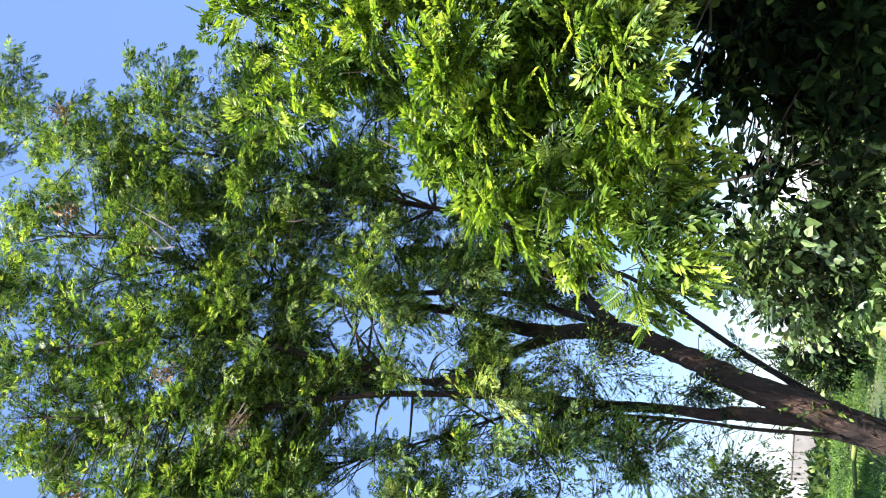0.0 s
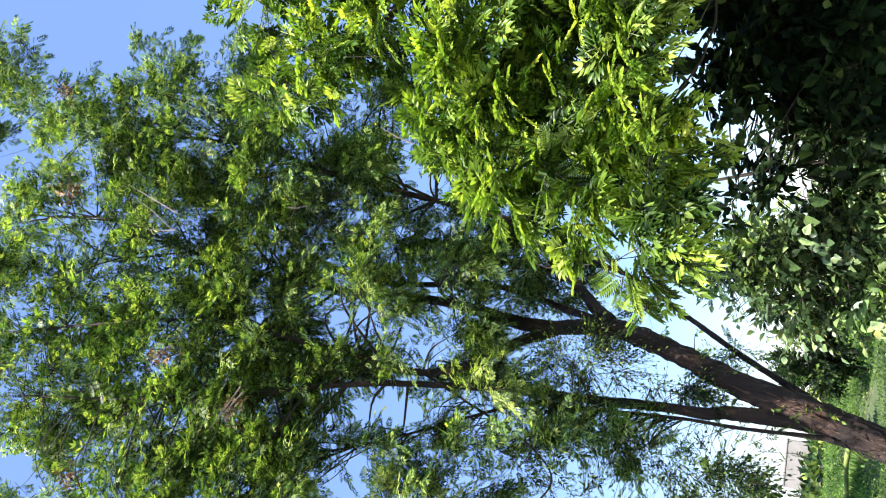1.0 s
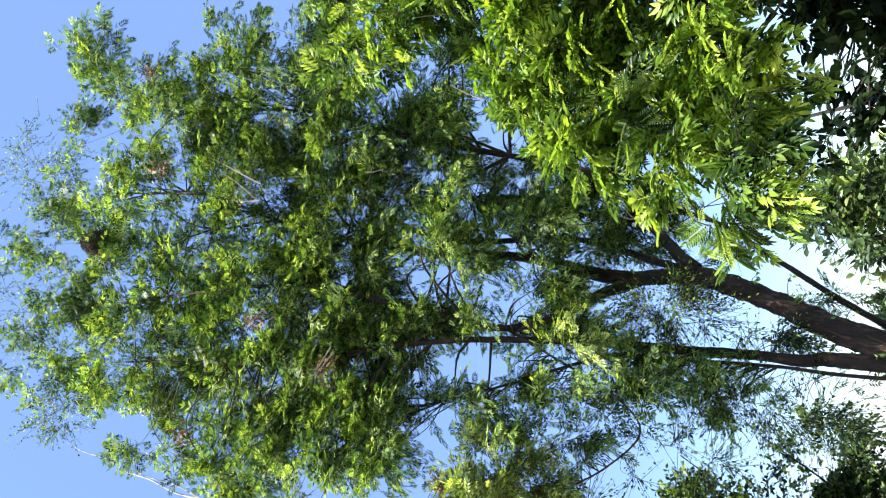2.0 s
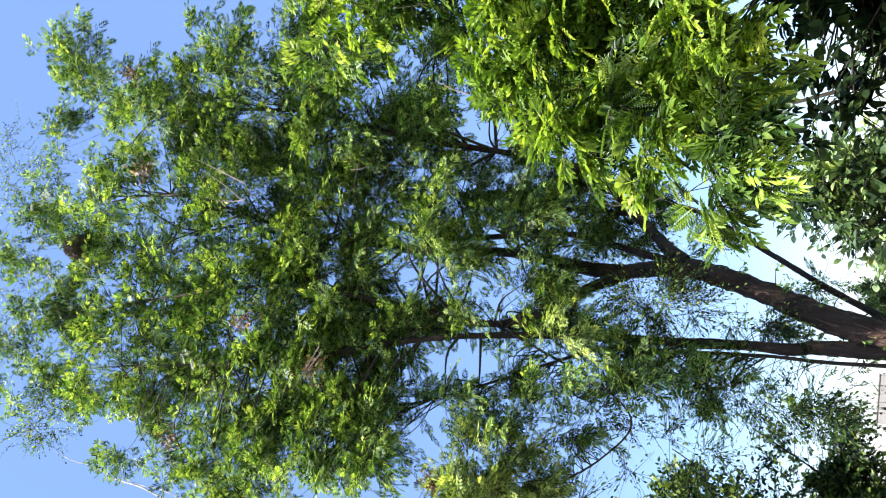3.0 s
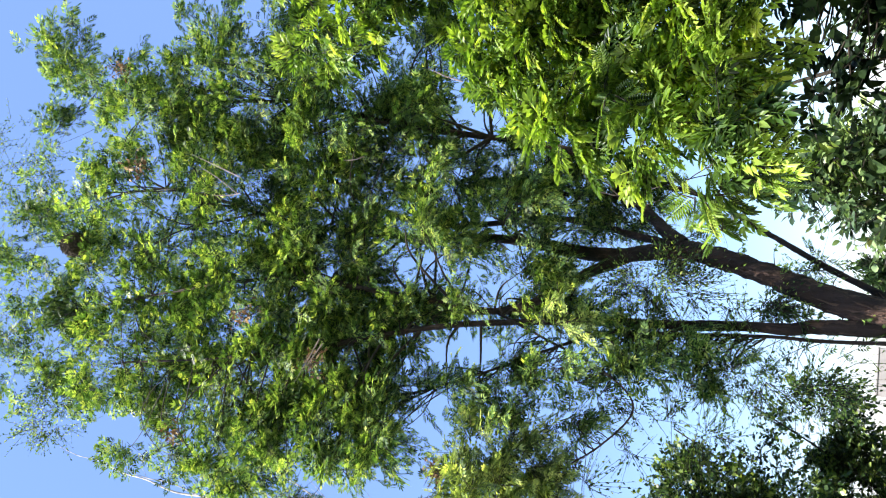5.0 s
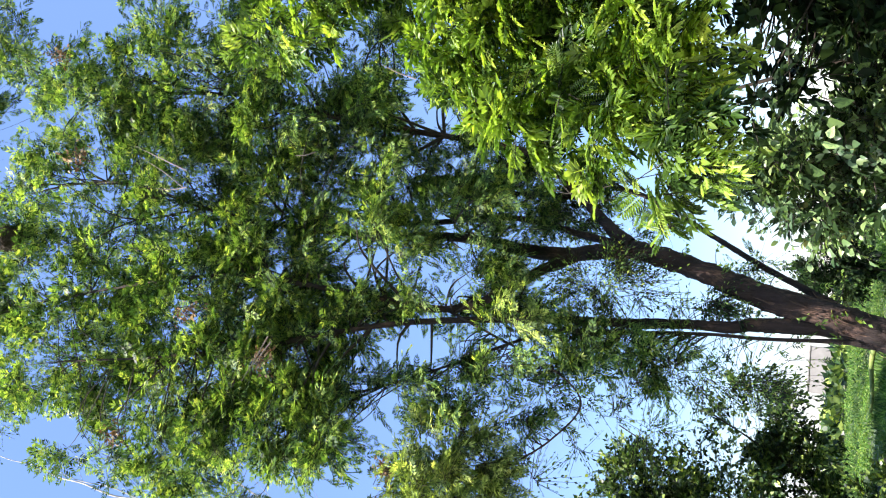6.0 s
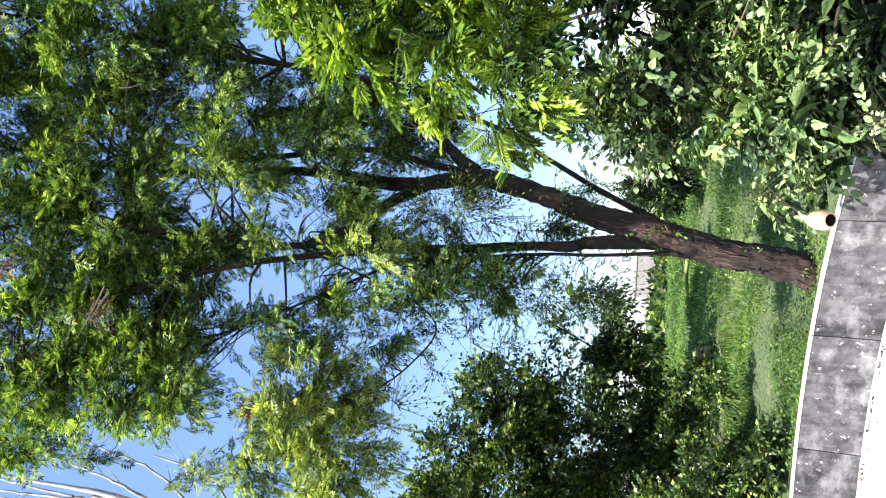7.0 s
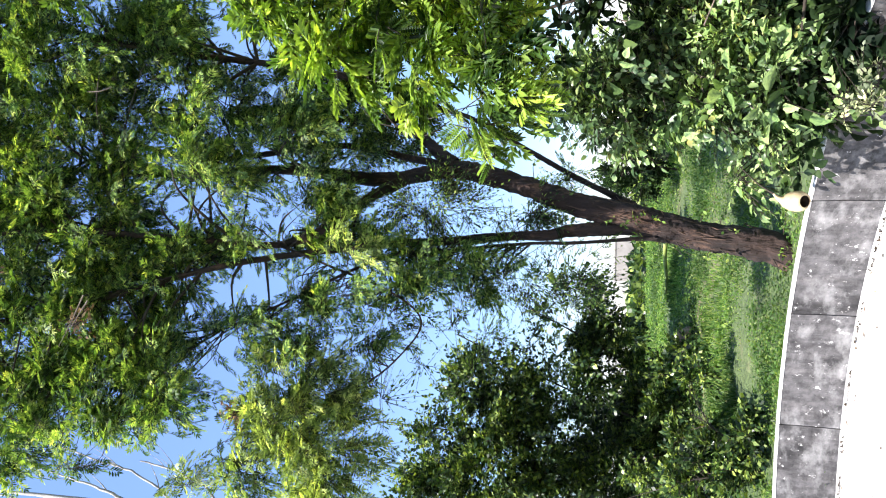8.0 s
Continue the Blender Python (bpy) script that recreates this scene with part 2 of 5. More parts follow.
# Leaf blades: x along the blade, y across, z the lift; a folded lozenge for far leaves, a cupped ovate blade for near ones.
LOZENGE = (np.array([(0, 0, 0), (0.45, 0.5, 0.07), (1, 0, -0.06), (0.45, -0.5, 0.07)]), np.array([(0, 1, 2, 3)]))
OVATE = (np.array([(0, 0, 0), (0.3, 0, 0.02), (0.65, 0, 0.0), (1, 0, -0.10),
                   (0.12, 0.24, 0.05), (0.38, 0.5, 0.10), (0.72, 0.34, 0.04),
                   (0.12, -0.24, 0.05), (0.38, -0.5, 0.10), (0.72, -0.34, 0.04)]),
         np.array([(0, 1, 5, 4), (1, 2, 6, 5), (2, 3, 3, 6), (1, 0, 7, 8), (2, 1, 8, 9), (3, 2, 9, 9)]))


def frond(pairs, lean, length, width, sag=0.10, folded=False, tip=True, rib=0.012):
    """A compound leaf one unit long and one wide: leaflets in pairs on a slim midrib."""
    v, f = [], []
    for i in range(pairs + 1):
        x = i / pairs * (1 - (length * 0.8 if tip else 0.0))
        v += [(x, rib, -sag * x * x), (x, -rib, -sag * x * x)] if rib else [(x, 0.0, -sag * x * x)]
        if i and rib:
            f.append((2 * i - 2, 2 * i, 2 * i + 1, 2 * i - 1))
    def leaflet(base, way, size):
        (bx, by, bz), (ux, uy) = v[base], way
        nx, ny = -uy, ux
        n = len(v)
        if folded:
            rows = ((1.0, 0.0, -0.10), (0.30, 0.5, 0.05), (0.68, 0.40, 0.02), (0.30, -0.5, 0.05), (0.68, -0.40, 0.02))
            f.extend([(base, n, n + 2, n + 1), (n, base, n + 3, n + 4)])
        else:
            rows = ((0.48, 0.5, 0.03), (1.0, 0.0, -0.06), (0.48, -0.5, 0.03))
            f.append((base, n, n + 1, n + 2))
        for a, b, c in rows:
            v.append((bx + (ux * a * length + nx * b * width) * size, by + (uy * a * length + ny * b * width) * size, bz + c * length * 1.5))
    for i in range(1, pairs + 1):
        s = 1.0 - 0.35 * abs(i / pairs - 0.55)
        turn = lean * (1.1 - 0.25 * i / pairs)
        leaflet(2 * i if rib else i, (math.cos(turn), math.sin(turn)), s)
        leaflet(2 * i + 1 if rib else i, (math.cos(turn), -math.sin(turn)), s)
    if tip:
        leaflet(2 * pairs if rib else pairs, (1.0, 0.0), 0.95)
    v = np.array(v)
    v[:, 1] *= 0.5 / np.abs(v[:, 1]).max()
    return v, np.array(f)


FEATHER_FROND = frond(4, 0.85, 0.42, 0.125, 0.22, rib=0)
SPRAY_FROND = frond(3, 0.88, 0.50, 0.185, 0.24, True)
COMB_FROND = frond(9, 1.15, 0.30, 0.075, 0.10, True)


def blades(template, at, along, normal, length, width):
    """Verts and faces of one blade at each row of at."""
    t, f = template
    x = unit(along)
    y = unit(np.cross(normal, x))
    z = np.cross(x, y)
    v = (at[:, None] + x[:, None] * (t[None, :, 0:1] * length[:, None, None]) + y[:, None] * (t[None, :, 1:2] * width[:, None, None])
         + z[:, None] * (t[None, :, 2:3] * length[:, None, None]))
    n = len(at)
    faces = (f[None] + (np.arange(n) * len(t))[:, None, None]).reshape(-1, f.shape[1])
    return v.reshape(-1, 3), faces


def quads_to_tris(f):
    """Splits rows of four so that a repeated last corner leaves one triangle."""
    a, b = f[:, [0, 1, 2]], f[:, [0, 2, 3]]
    keep = lambda t: t[(t[:, 0] != t[:, 1]) & (t[:, 1] != t[:, 2]) & (t[:, 0] != t[:, 2])]
    return np.vstack([keep(a), keep(b)])


def gaps(points, size, seed):
    """Slow noise at each point, for gaps in a crown."""
    return np.array([noise.noise(Vector(p) / size + Vector((seed, seed * 1.7, 0))) for p in points])


def sprays(rng, mass, cover, leaf, width, per, twig, droop, gap=0.5, open_at=-0.12, up=0.5, clump=0.13, vary=0.6, loose=1.0, pull=(0, 0, 0), facing=(-0.22, -0.40, 0.50)):
    """Leaf positions in one mass of foliage (x, y, z, half width, half height, half depth, share): sprays of leaves along
    short twigs that point outward and hang, their faces turned to the light. cover: leaf area over the mass's own outline. Returns blades' arrays and twigs."""
    x, y, z, rh, rv, rd, share = mass
    n = int(share * cover * math.pi * rh * rv / (leaf * width * 0.6 * per)) + 2
    hubs = max(4, n * per // 70)
    hd = unit(rng.normal(size=(hubs, 3))) * rng.random(hubs)[:, None] ** 0.42
    pick = rng.integers(hubs, size=n * 3)
    d = hd[pick] + rng.normal(size=(n * 3, 3)) * clump
    r = np.minimum(1.0, 1.08 / np.maximum(np.linalg.norm(d, axis=1, keepdims=True), 1e-6))
    away = unit(np.array([x, y, 0.0]))
    right = np.array([away[1], -away[0], 0.0])
    inset = 0.4 * twig
    local = d * r * np.array([max(rh - inset, 0.4 * rh), max(rd - inset, 0.4 * rd), max(rv - inset, 0.4 * rv)])
    a = np.array([x, y, z]) + local[:, 0:1] * right + local[:, 1:2] * away + local[:, 2:3] * np.array([0, 0, 1.0])
    open_air = gaps(a, gap, rng.random() * 9)
    ok = open_air > min(open_at, np.quantile(open_air, 0.5))
    a, d = a[ok][:n], d[ok][:n]
    n = len(a)
    d = unit(d)
    axis = unit(d[:, 0:1] * right + d[:, 1:2] * away + d[:, 2:3] * np.array([0, 0, 1.0]) + rng.normal(size=(n, 3)) * 0.6 + np.array([0, 0, up - droop]) + np.array(pull))
    across = unit(np.cross(axis, rng.normal(size=(n, 3)) * 0.5 + np.array([0, 0, 1.0])))
    s = (np.arange(per) + 0.6) / per
    turn = np.where(np.arange(per) % 2, 1.0, -1.0)
    size = twig * (0.7 + 0.6 * rng.random(n))
    sag = np.array([0, 0, -1.0]) * droop * 0.5
    at = a[:, None] + axis[:, None] * (s[None, :, None] * size[:, None, None]) + sag * (s * s)[None, :, None] * size[:, None, None]
    way = axis[:, None] * (0.55 + 0.5 * s[None, :, None]) + across[:, None] * turn[None, :, None] * (0.95 - 0.4 * s[None, :, None])
    way = way + rng.normal(size=way.shape) * 0.28 * loose + np.array([0, 0, -0.35 * droop])
    nrm = np.cross(axis, across)[:, None] * -1.0 + rng.normal(size=way.shape) * 0.5 * loose + np.array(facing)
    ln = leaf * (0.95 - vary / 2 + vary * rng.random((n, per)))
    wd = width * (0.7 + 0.5 * rng.random((n, per))) * (ln / leaf)
    stems = (a, a + axis * size[:, None] + sag * size[:, None])
    return at.reshape(-1, 3), way.reshape(-1, 3), nrm.reshape(-1, 3), ln.ravel(), wd.ravel(), stems


def stem_prisms(a, b, r):
    """Three-sided stems from a to b."""
    ax = unit(b - a)
    u = unit(np.cross(ax, [0.2, 0.3, 0.93]))
    w = np.cross(ax, u)
    ring = [u * math.cos(q) + w * math.sin(q) for q in (0, 2.094, 4.189)]
    v = np.stack([a + r * c for c in ring] + [b + 0.4 * r * c for c in ring], 1)
    f = np.array([(0, 1, 4, 3), (1, 2, 5, 4), (2, 0, 3, 5)])
    return v.reshape(-1, 3), (f[None] + (np.arange(len(a)) * 6)[:, None, None]).reshape(-1, 4)


def lone_leaves(thing, template, material, at, way, nrm, ln, wd):
    """The largest leaves of a mass, each one an object on one shared blade."""
    t, f = template
    if material.name not in bpy.data.meshes:
        me = mesh_of(material.name, t, quads_to_tris(f))
        me.materials.append(material)
    me = bpy.data.meshes[material.name]
    x = unit(way)
    y = unit(np.cross(nrm, x))
    z = np.cross(x, y)
    for p, a, b, c, l, w in zip(at, x, y, z, ln, wd):
        ob = new("leaf", me)
        ob.parent = thing
        ob.matrix_basis = Matrix(((a[0] * l, b[0] * w, c[0] * l, p[0]), (a[1] * l, b[1] * w, c[1] * l, p[1]), (a[2] * l, b[2] * w, c[2] * l, p[2]), (0, 0, 0, 1)))


def foliage(thing, masses, boughs, carriers, rng, template, material, twig_material, cover, leaf, width, per, twig, droop, reach=1.0, gap=0.5, open_at=-0.12, up=0.5, stem=0.004, fork=6, vary=0.6, single=None, clump=0.13, loose=1.0, pull=(0, 0, 0)):
    """Masses of leaves with their twigs, and branches that carry each mass from the nearest bough; carriers are the limb
    objects, in the order of boughs, under which the branches go."""
    spine = np.vstack([spline(b, 6) for b in boughs])
    owner = np.concatenate([np.full(len(spline(b, 6)), i) for i, b in enumerate(boughs)])
    stems_all = []
    for mass in masses:
        at, way, nrm, ln, wd, (sa, sb) = sprays(rng, mass, cover, leaf, width, per, twig, droop, gap, open_at, up, clump, vary, loose, pull)
        if single:
            big = np.argsort(-ln)[:300 // len(masses)]
            lone_leaves(thing, template, single, at[big], way[big], nrm[big], ln[big], wd[big])
            rest = np.setdiff1d(np.arange(len(ln)), big)
            at, way, nrm, ln, wd = at[rest], way[rest], nrm[rest], ln[rest], wd[rest]
        v, f = blades(template, at, way, nrm, ln, wd)
        tagged(piece("foliage", v, quads_to_tris(f) if template is OVATE else f, material, thing), kind="stuff")
        centre = np.array(mass[:3])
        stems_all.append(stem_prisms(sa, sb, stem))
        below = spine[:, 2] < centre[2] + 0.3 * mass[4]
        reachable = np.where(below)[0] if below.any() else np.arange(len(spine))
        near = reachable[np.argsort(np.linalg.norm(spine[reachable, :3] - centre, axis=1))[:4]]
        sparse = mass[6] < 0.33
        for i in range(2 if sparse else fork):
            at_bough = near[i % len(near)]
            root = spine[at_bough]
            goal = sa[rng.integers(len(sa))]
            mid = (root[:3] + goal) / 2 + rng.normal(size=3) * 0.12 * np.linalg.norm(goal - root[:3]) + np.array([0, 0, 0.08])
            r0 = min(root[3] * 0.6, 0.010 + 0.012 * np.linalg.norm(goal - root[:3])) * (0.4 if sparse else reach)
            way_ = spline([(*root[:3], r0), (*mid, r0 * 0.65), (*goal, r0 * 0.2)], 5)
            v, f = tube(way_, 6)
            piece("branch", v, f, twig_material, carriers[owner[at_bough]], smooth=True)
    v, f = joined(stems_all)
    tagged(piece("twigwork", v, f, twig_material, thing), kind="stuff")


def limb(name, knots, thing, material, rng, sides=12, per=8, lump=0.10, ridge=0.0, wander=0.04):
    path = spline(knots, per)
    path[1:-1, :3] += rng.normal(size=(len(path) - 2, 3)) * path[1:-1, 3:4] * wander
    v, f = tube(path, sides, lump, rng)
    if ridge:
        heart = np.repeat(path[:, :3], sides, 0)
        out = v - heart
        grain = np.array([noise.noise(Vector((p[0] * 26, p[1] * 26, p[2] * 5))) + 0.5 * noise.noise(Vector((p[0] * 60, p[1] * 60, p[2] * 14))) + 0.7 * noise.noise(Vector(p) * 5) for p in v])
        v = heart + out * (1 + ridge * grain)[:, None]
    return piece(name, v, f, material, thing, smooth=True)


def thing_at(name, x, y, z, label, category, group="", kind=""):
    ob = new(name)
    ob.empty_display_size = 0.2
    return tagged(ob, label, category, group, kind)


# ---- ground ----
RING, RING_X, RING_Y, WALL_T, WALL_H, FLOOR_Z = 4.34, -2.5, 2.0, 0.075, 0.435, -0.06


def rise(x, y):
    """Height of the ground: level round the terrace, then a bank that climbs behind it."""
    d = np.maximum(np.hypot(x, y) - 6.6, 0.0)
    far = np.maximum(d - 9.5, 0.0)
    return 0.02 + 0.088 * np.minimum(d, 9.5) + 0.7 * (1 - np.exp(-far / 55.0))


def ground_sheet():
    radii = np.concatenate([np.linspace(RING + 0.08, 18, 70), np.geomspace(18.6, 1500, 46)])
    turns = np.linspace(0, 2 * np.pi, 240, endpoint=False)
    R, A = np.meshgrid(radii, turns, indexing="ij")
    x, y = RING_X + R * np.sin(A), RING_Y + R * np.cos(A)
    z = rise(x, y)
    lumps = np.array([noise.noise(Vector((p, q, 0)) * 0.7) * 0.06 + noise.noise(Vector((p, q, 5)) * 2.6) * 0.025 for p, q in zip(x.ravel(), y.ravel())]).reshape(x.shape)
    z = z + lumps * np.clip((R - 4.6) / 1.5, 0, 1)
    n = len(turns)
    i, j = np.meshgrid(np.arange(len(radii) - 1), np.arange(n), indexing="ij")
    k = (j + 1) % n
    f = np.stack([i * n + j, (i + 1) * n + j, (i + 1) * n + k, i * n + k], -1).reshape(-1, 4)
    ob = piece("ground", np.stack([x, y, z], -1).reshape(-1, 3), f, SOIL, smooth=True)
    tagged(ob, "green grassy ground climbing gently behind the terrace", "ground", kind="structure")


ground_sheet()


def terrace():
    bm = bmesh.new()
    bmesh.ops.create_circle(bm, cap_ends=True, segments=96, radius=RING + 0.02)
    out = bmesh.ops.extrude_face_region(bm, geom=bm.faces[:])
    bmesh.ops.translate(bm, verts=[v for v in out["geom"] if isinstance(v, bmesh.types.BMVert)], vec=(0, 0, -0.25))
    bmesh.ops.recalc_face_normals(bm, faces=bm.faces[:])
    bm.transform(pose(RING_X, RING_Y, FLOOR_Z))
    tagged(part("floor", bm, FLOOR_CONCRETE), "sun-bleached pale concrete floor of a round terrace", "floor", kind="structure")


terrace()

# ---- the leaning tree ----
TRUNK = [(-0.10, 7.60, -0.02, 0.180), (0.00, 7.60, 0.26, 0.172), (0.05, 7.60, 0.53, 0.160), (0.09, 7.60, 0.80, 0.149), (0.14, 7.60, 1.08, 0.150), (0.21, 7.60, 1.37, 0.156), (0.30, 7.60, 1.66, 0.153), (0.37, 7.60, 1.97, 0.142), (0.46, 7.60, 2.28, 0.127), (0.57, 7.60, 2.60, 0.121), (0.69, 7.60, 2.93, 0.117), (0.78, 7.60, 3.26, 0.112), (0.86, 7.60, 3.60, 0.108), (0.87, 7.60, 3.85, 0.102)]
LIMB_MAIN = [(0.87, 7.60, 3.75, 0.104), (0.83, 7.60, 4.02, 0.095), (0.79, 7.65, 4.33, 0.091), (0.77, 7.65, 4.70, 0.089), (0.80, 7.60, 5.06, 0.083), (0.87, 7.30, 5.85, 0.058), (0.79, 6.80, 7.40, 0.034), (0.92, 6.34, 9.06, 0.025), (1.28, 5.92, 11.24, 0.017), (0.80, 5.60, 14.20, 0.007)]
LIMB_FORK = [(0.76, 7.65, 4.36, 0.076), (0.66, 7.55, 4.50, 0.069), (0.55, 7.40, 4.66, 0.061), (0.37, 7.20, 4.86, 0.056), (0.20, 7.02, 5.02, 0.052), (-0.05, 6.78, 5.57, 0.042), (0.04, 6.25, 7.04, 0.032), (0.06, 5.87, 8.29, 0.024), (-0.29, 5.46, 10.01, 0.016), (-0.90, 5.40, 12.80, 0.007)]
LIMB_RIGHT = [(0.93, 7.60, 3.70, 0.087), (1.08, 7.65, 3.92, 0.075), (1.22, 7.70, 4.07, 0.064), (1.40, 7.75, 4.28, 0.059), (1.60, 7.80, 4.50, 0.055), (2.06, 7.57, 5.18, 0.046), (2.32, 6.91, 7.27, 0.035), (2.67, 6.45, 9.14, 0.024), (2.74, 5.94, 11.79, 0.016), (3.05, 5.60, 13.60, 0.007)]
LIMB_MID = [(0.92, 7.63, 3.80, 0.050), (1.02, 7.75, 4.23, 0.042), (1.08, 7.85, 4.49, 0.042), (1.18, 7.90, 4.89, 0.042), (1.24, 7.90, 5.54, 0.039), (1.10, 7.52, 7.48, 0.036), (1.96, 7.03, 9.58, 0.030)]
LIMB_LEFT = [(0.20, 7.60, 1.32, 0.090), (0.19, 7.58, 1.78, 0.082), (0.17, 7.55, 2.13, 0.076), (0.15, 7.55, 2.36, 0.068), (0.10, 7.50, 2.56, 0.063), (0.09, 7.50, 2.88, 0.054), (0.07, 7.45, 3.19, 0.058), (0.04, 7.40, 3.45, 0.055), (0.01, 7.30, 3.82, 0.048), (-0.03, 7.11, 4.44, 0.042), (-0.25, 6.54, 5.88, 0.034), (-0.59, 6.10, 7.13, 0.025), (-1.02, 5.65, 8.74, 0.018), (-1.35, 5.26, 10.60, 0.010)]
LIMB_LEFT_TWIN = [(0.09, 7.52, 1.30, 0.034), (0.06, 7.48, 1.77, 0.021), (0.02, 7.45, 2.24, 0.019), (0.01, 7.42, 2.67, 0.018), (-0.03, 7.40, 3.18, 0.019), (-0.09, 7.35, 3.70, 0.019), (-0.20, 7.15, 4.47, 0.018), (-0.88, 6.59, 5.80, 0.014), (-1.65, 6.02, 7.57, 0.010)]
LIMB_THIN = [(0.26, 7.64, 1.20, 0.056), (0.35, 7.72, 1.49, 0.050), (0.49, 7.80, 1.74, 0.043), (0.62, 7.85, 1.99, 0.036), (0.79, 7.90, 2.32, 0.033), (0.99, 7.95, 2.66, 0.031), (1.14, 8.00, 2.91, 0.030), (1.60, 8.00, 3.74, 0.028), (1.73, 8.00, 4.57, 0.024)]
LIMB_CROSS = [(1.40, 7.75, 4.26, 0.034), (1.50, 7.80, 4.45, 0.030), (1.54, 7.85, 4.82, 0.028), (1.60, 7.90, 5.64, 0.024), (1.75, 7.70, 6.60, 0.016)]
LIMB_DROOP = [(-0.05, 6.78, 5.57, 0.018), (-0.30, 6.62, 4.75, 0.013), (-0.52, 6.40, 4.02, 0.010), (-0.80, 6.32, 3.68, 0.009), (-1.19, 6.25, 3.93, 0.009), (-1.57, 6.23, 4.39, 0.008), (-1.96, 6.07, 4.80, 0.009)]
CROWN_HIGH = [
    (3.11, 5.49, 13.69, 1.01, 1.06, 1.06, 0.35),
    (0.50, 5.59, 14.46, 1.14, 0.94, 1.14, 0.45),
    (-1.40, 5.40, 13.14, 1.13, 0.89, 1.13, 0.6),
    (2.06, 5.70, 11.34, 1.08, 1.07, 1.08, 0.7),
    (0.34, 5.69, 10.87, 0.94, 1.03, 1.03, 1.1),
    (-1.19, 5.74, 10.72, 0.93, 1.00, 1.00, 1.1),
    (-2.45, 5.78, 11.10, 0.51, 0.68, 0.68, 0.7),
    (3.22, 6.09, 9.91, 0.95, 1.05, 1.05, 0.65),
    (3.95, 5.96, 11.10, 0.55, 0.67, 0.67, 0.3),
    (1.42, 6.00, 9.55, 0.82, 0.87, 0.87, 1.25),
    (-0.28, 6.05, 9.12, 0.79, 0.91, 0.91, 1.5),
    (-1.55, 6.09, 9.17, 0.71, 0.88, 0.88, 1.2),
    (2.22, 6.41, 9.11, 0.50, 0.73, 0.73, 1),
    (-2.46, 6.20, 9.03, 0.47, 0.85, 0.85, 1),
    (3.07, 5.50, 12.83, 0.67, 0.86, 0.86, 0.5),
    (2.32, 5.60, 11.41, 0.53, 0.80, 0.80, 0.7),
    (3.01, 5.70, 10.57, 0.52, 0.52, 0.52, 0.6),
    (2.54, 5.90, 9.52, 0.74, 0.74, 0.74, 0.9),
    (2.13, 6.20, 8.13, 0.61, 0.69, 0.69, 0.9),
    (3.10, 6.00, 8.79, 0.56, 0.64, 0.64, 0.6),
    (2.10, 5.40, 13.79, 0.59, 0.59, 0.59, 0.4),
    (2.67, 6.60, 7.16, 0.45, 0.60, 0.60, 0.8),
    (-1.12, 5.30, 12.83, 0.80, 0.45, 0.80, 0.5),
    (-2.04, 5.30, 12.08, 0.51, 0.42, 0.51, 0.4),
    (1.02, 5.20, 12.09, 0.44, 0.53, 0.53, 0.5),
    (-0.17, 5.20, 11.46, 0.37, 0.50, 0.50, 0.55),
    (-0.45, 5.20, 12.74, 0.40, 0.36, 0.40, 0.4),
    (1.76, 5.30, 11.88, 0.40, 0.44, 0.44, 0.45),
    (0.61, 5.10, 13.16, 0.37, 0.32, 0.37, 0.3),
    (-1.02, 5.30, 11.02, 0.36, 0.49, 0.49, 0.5),
]
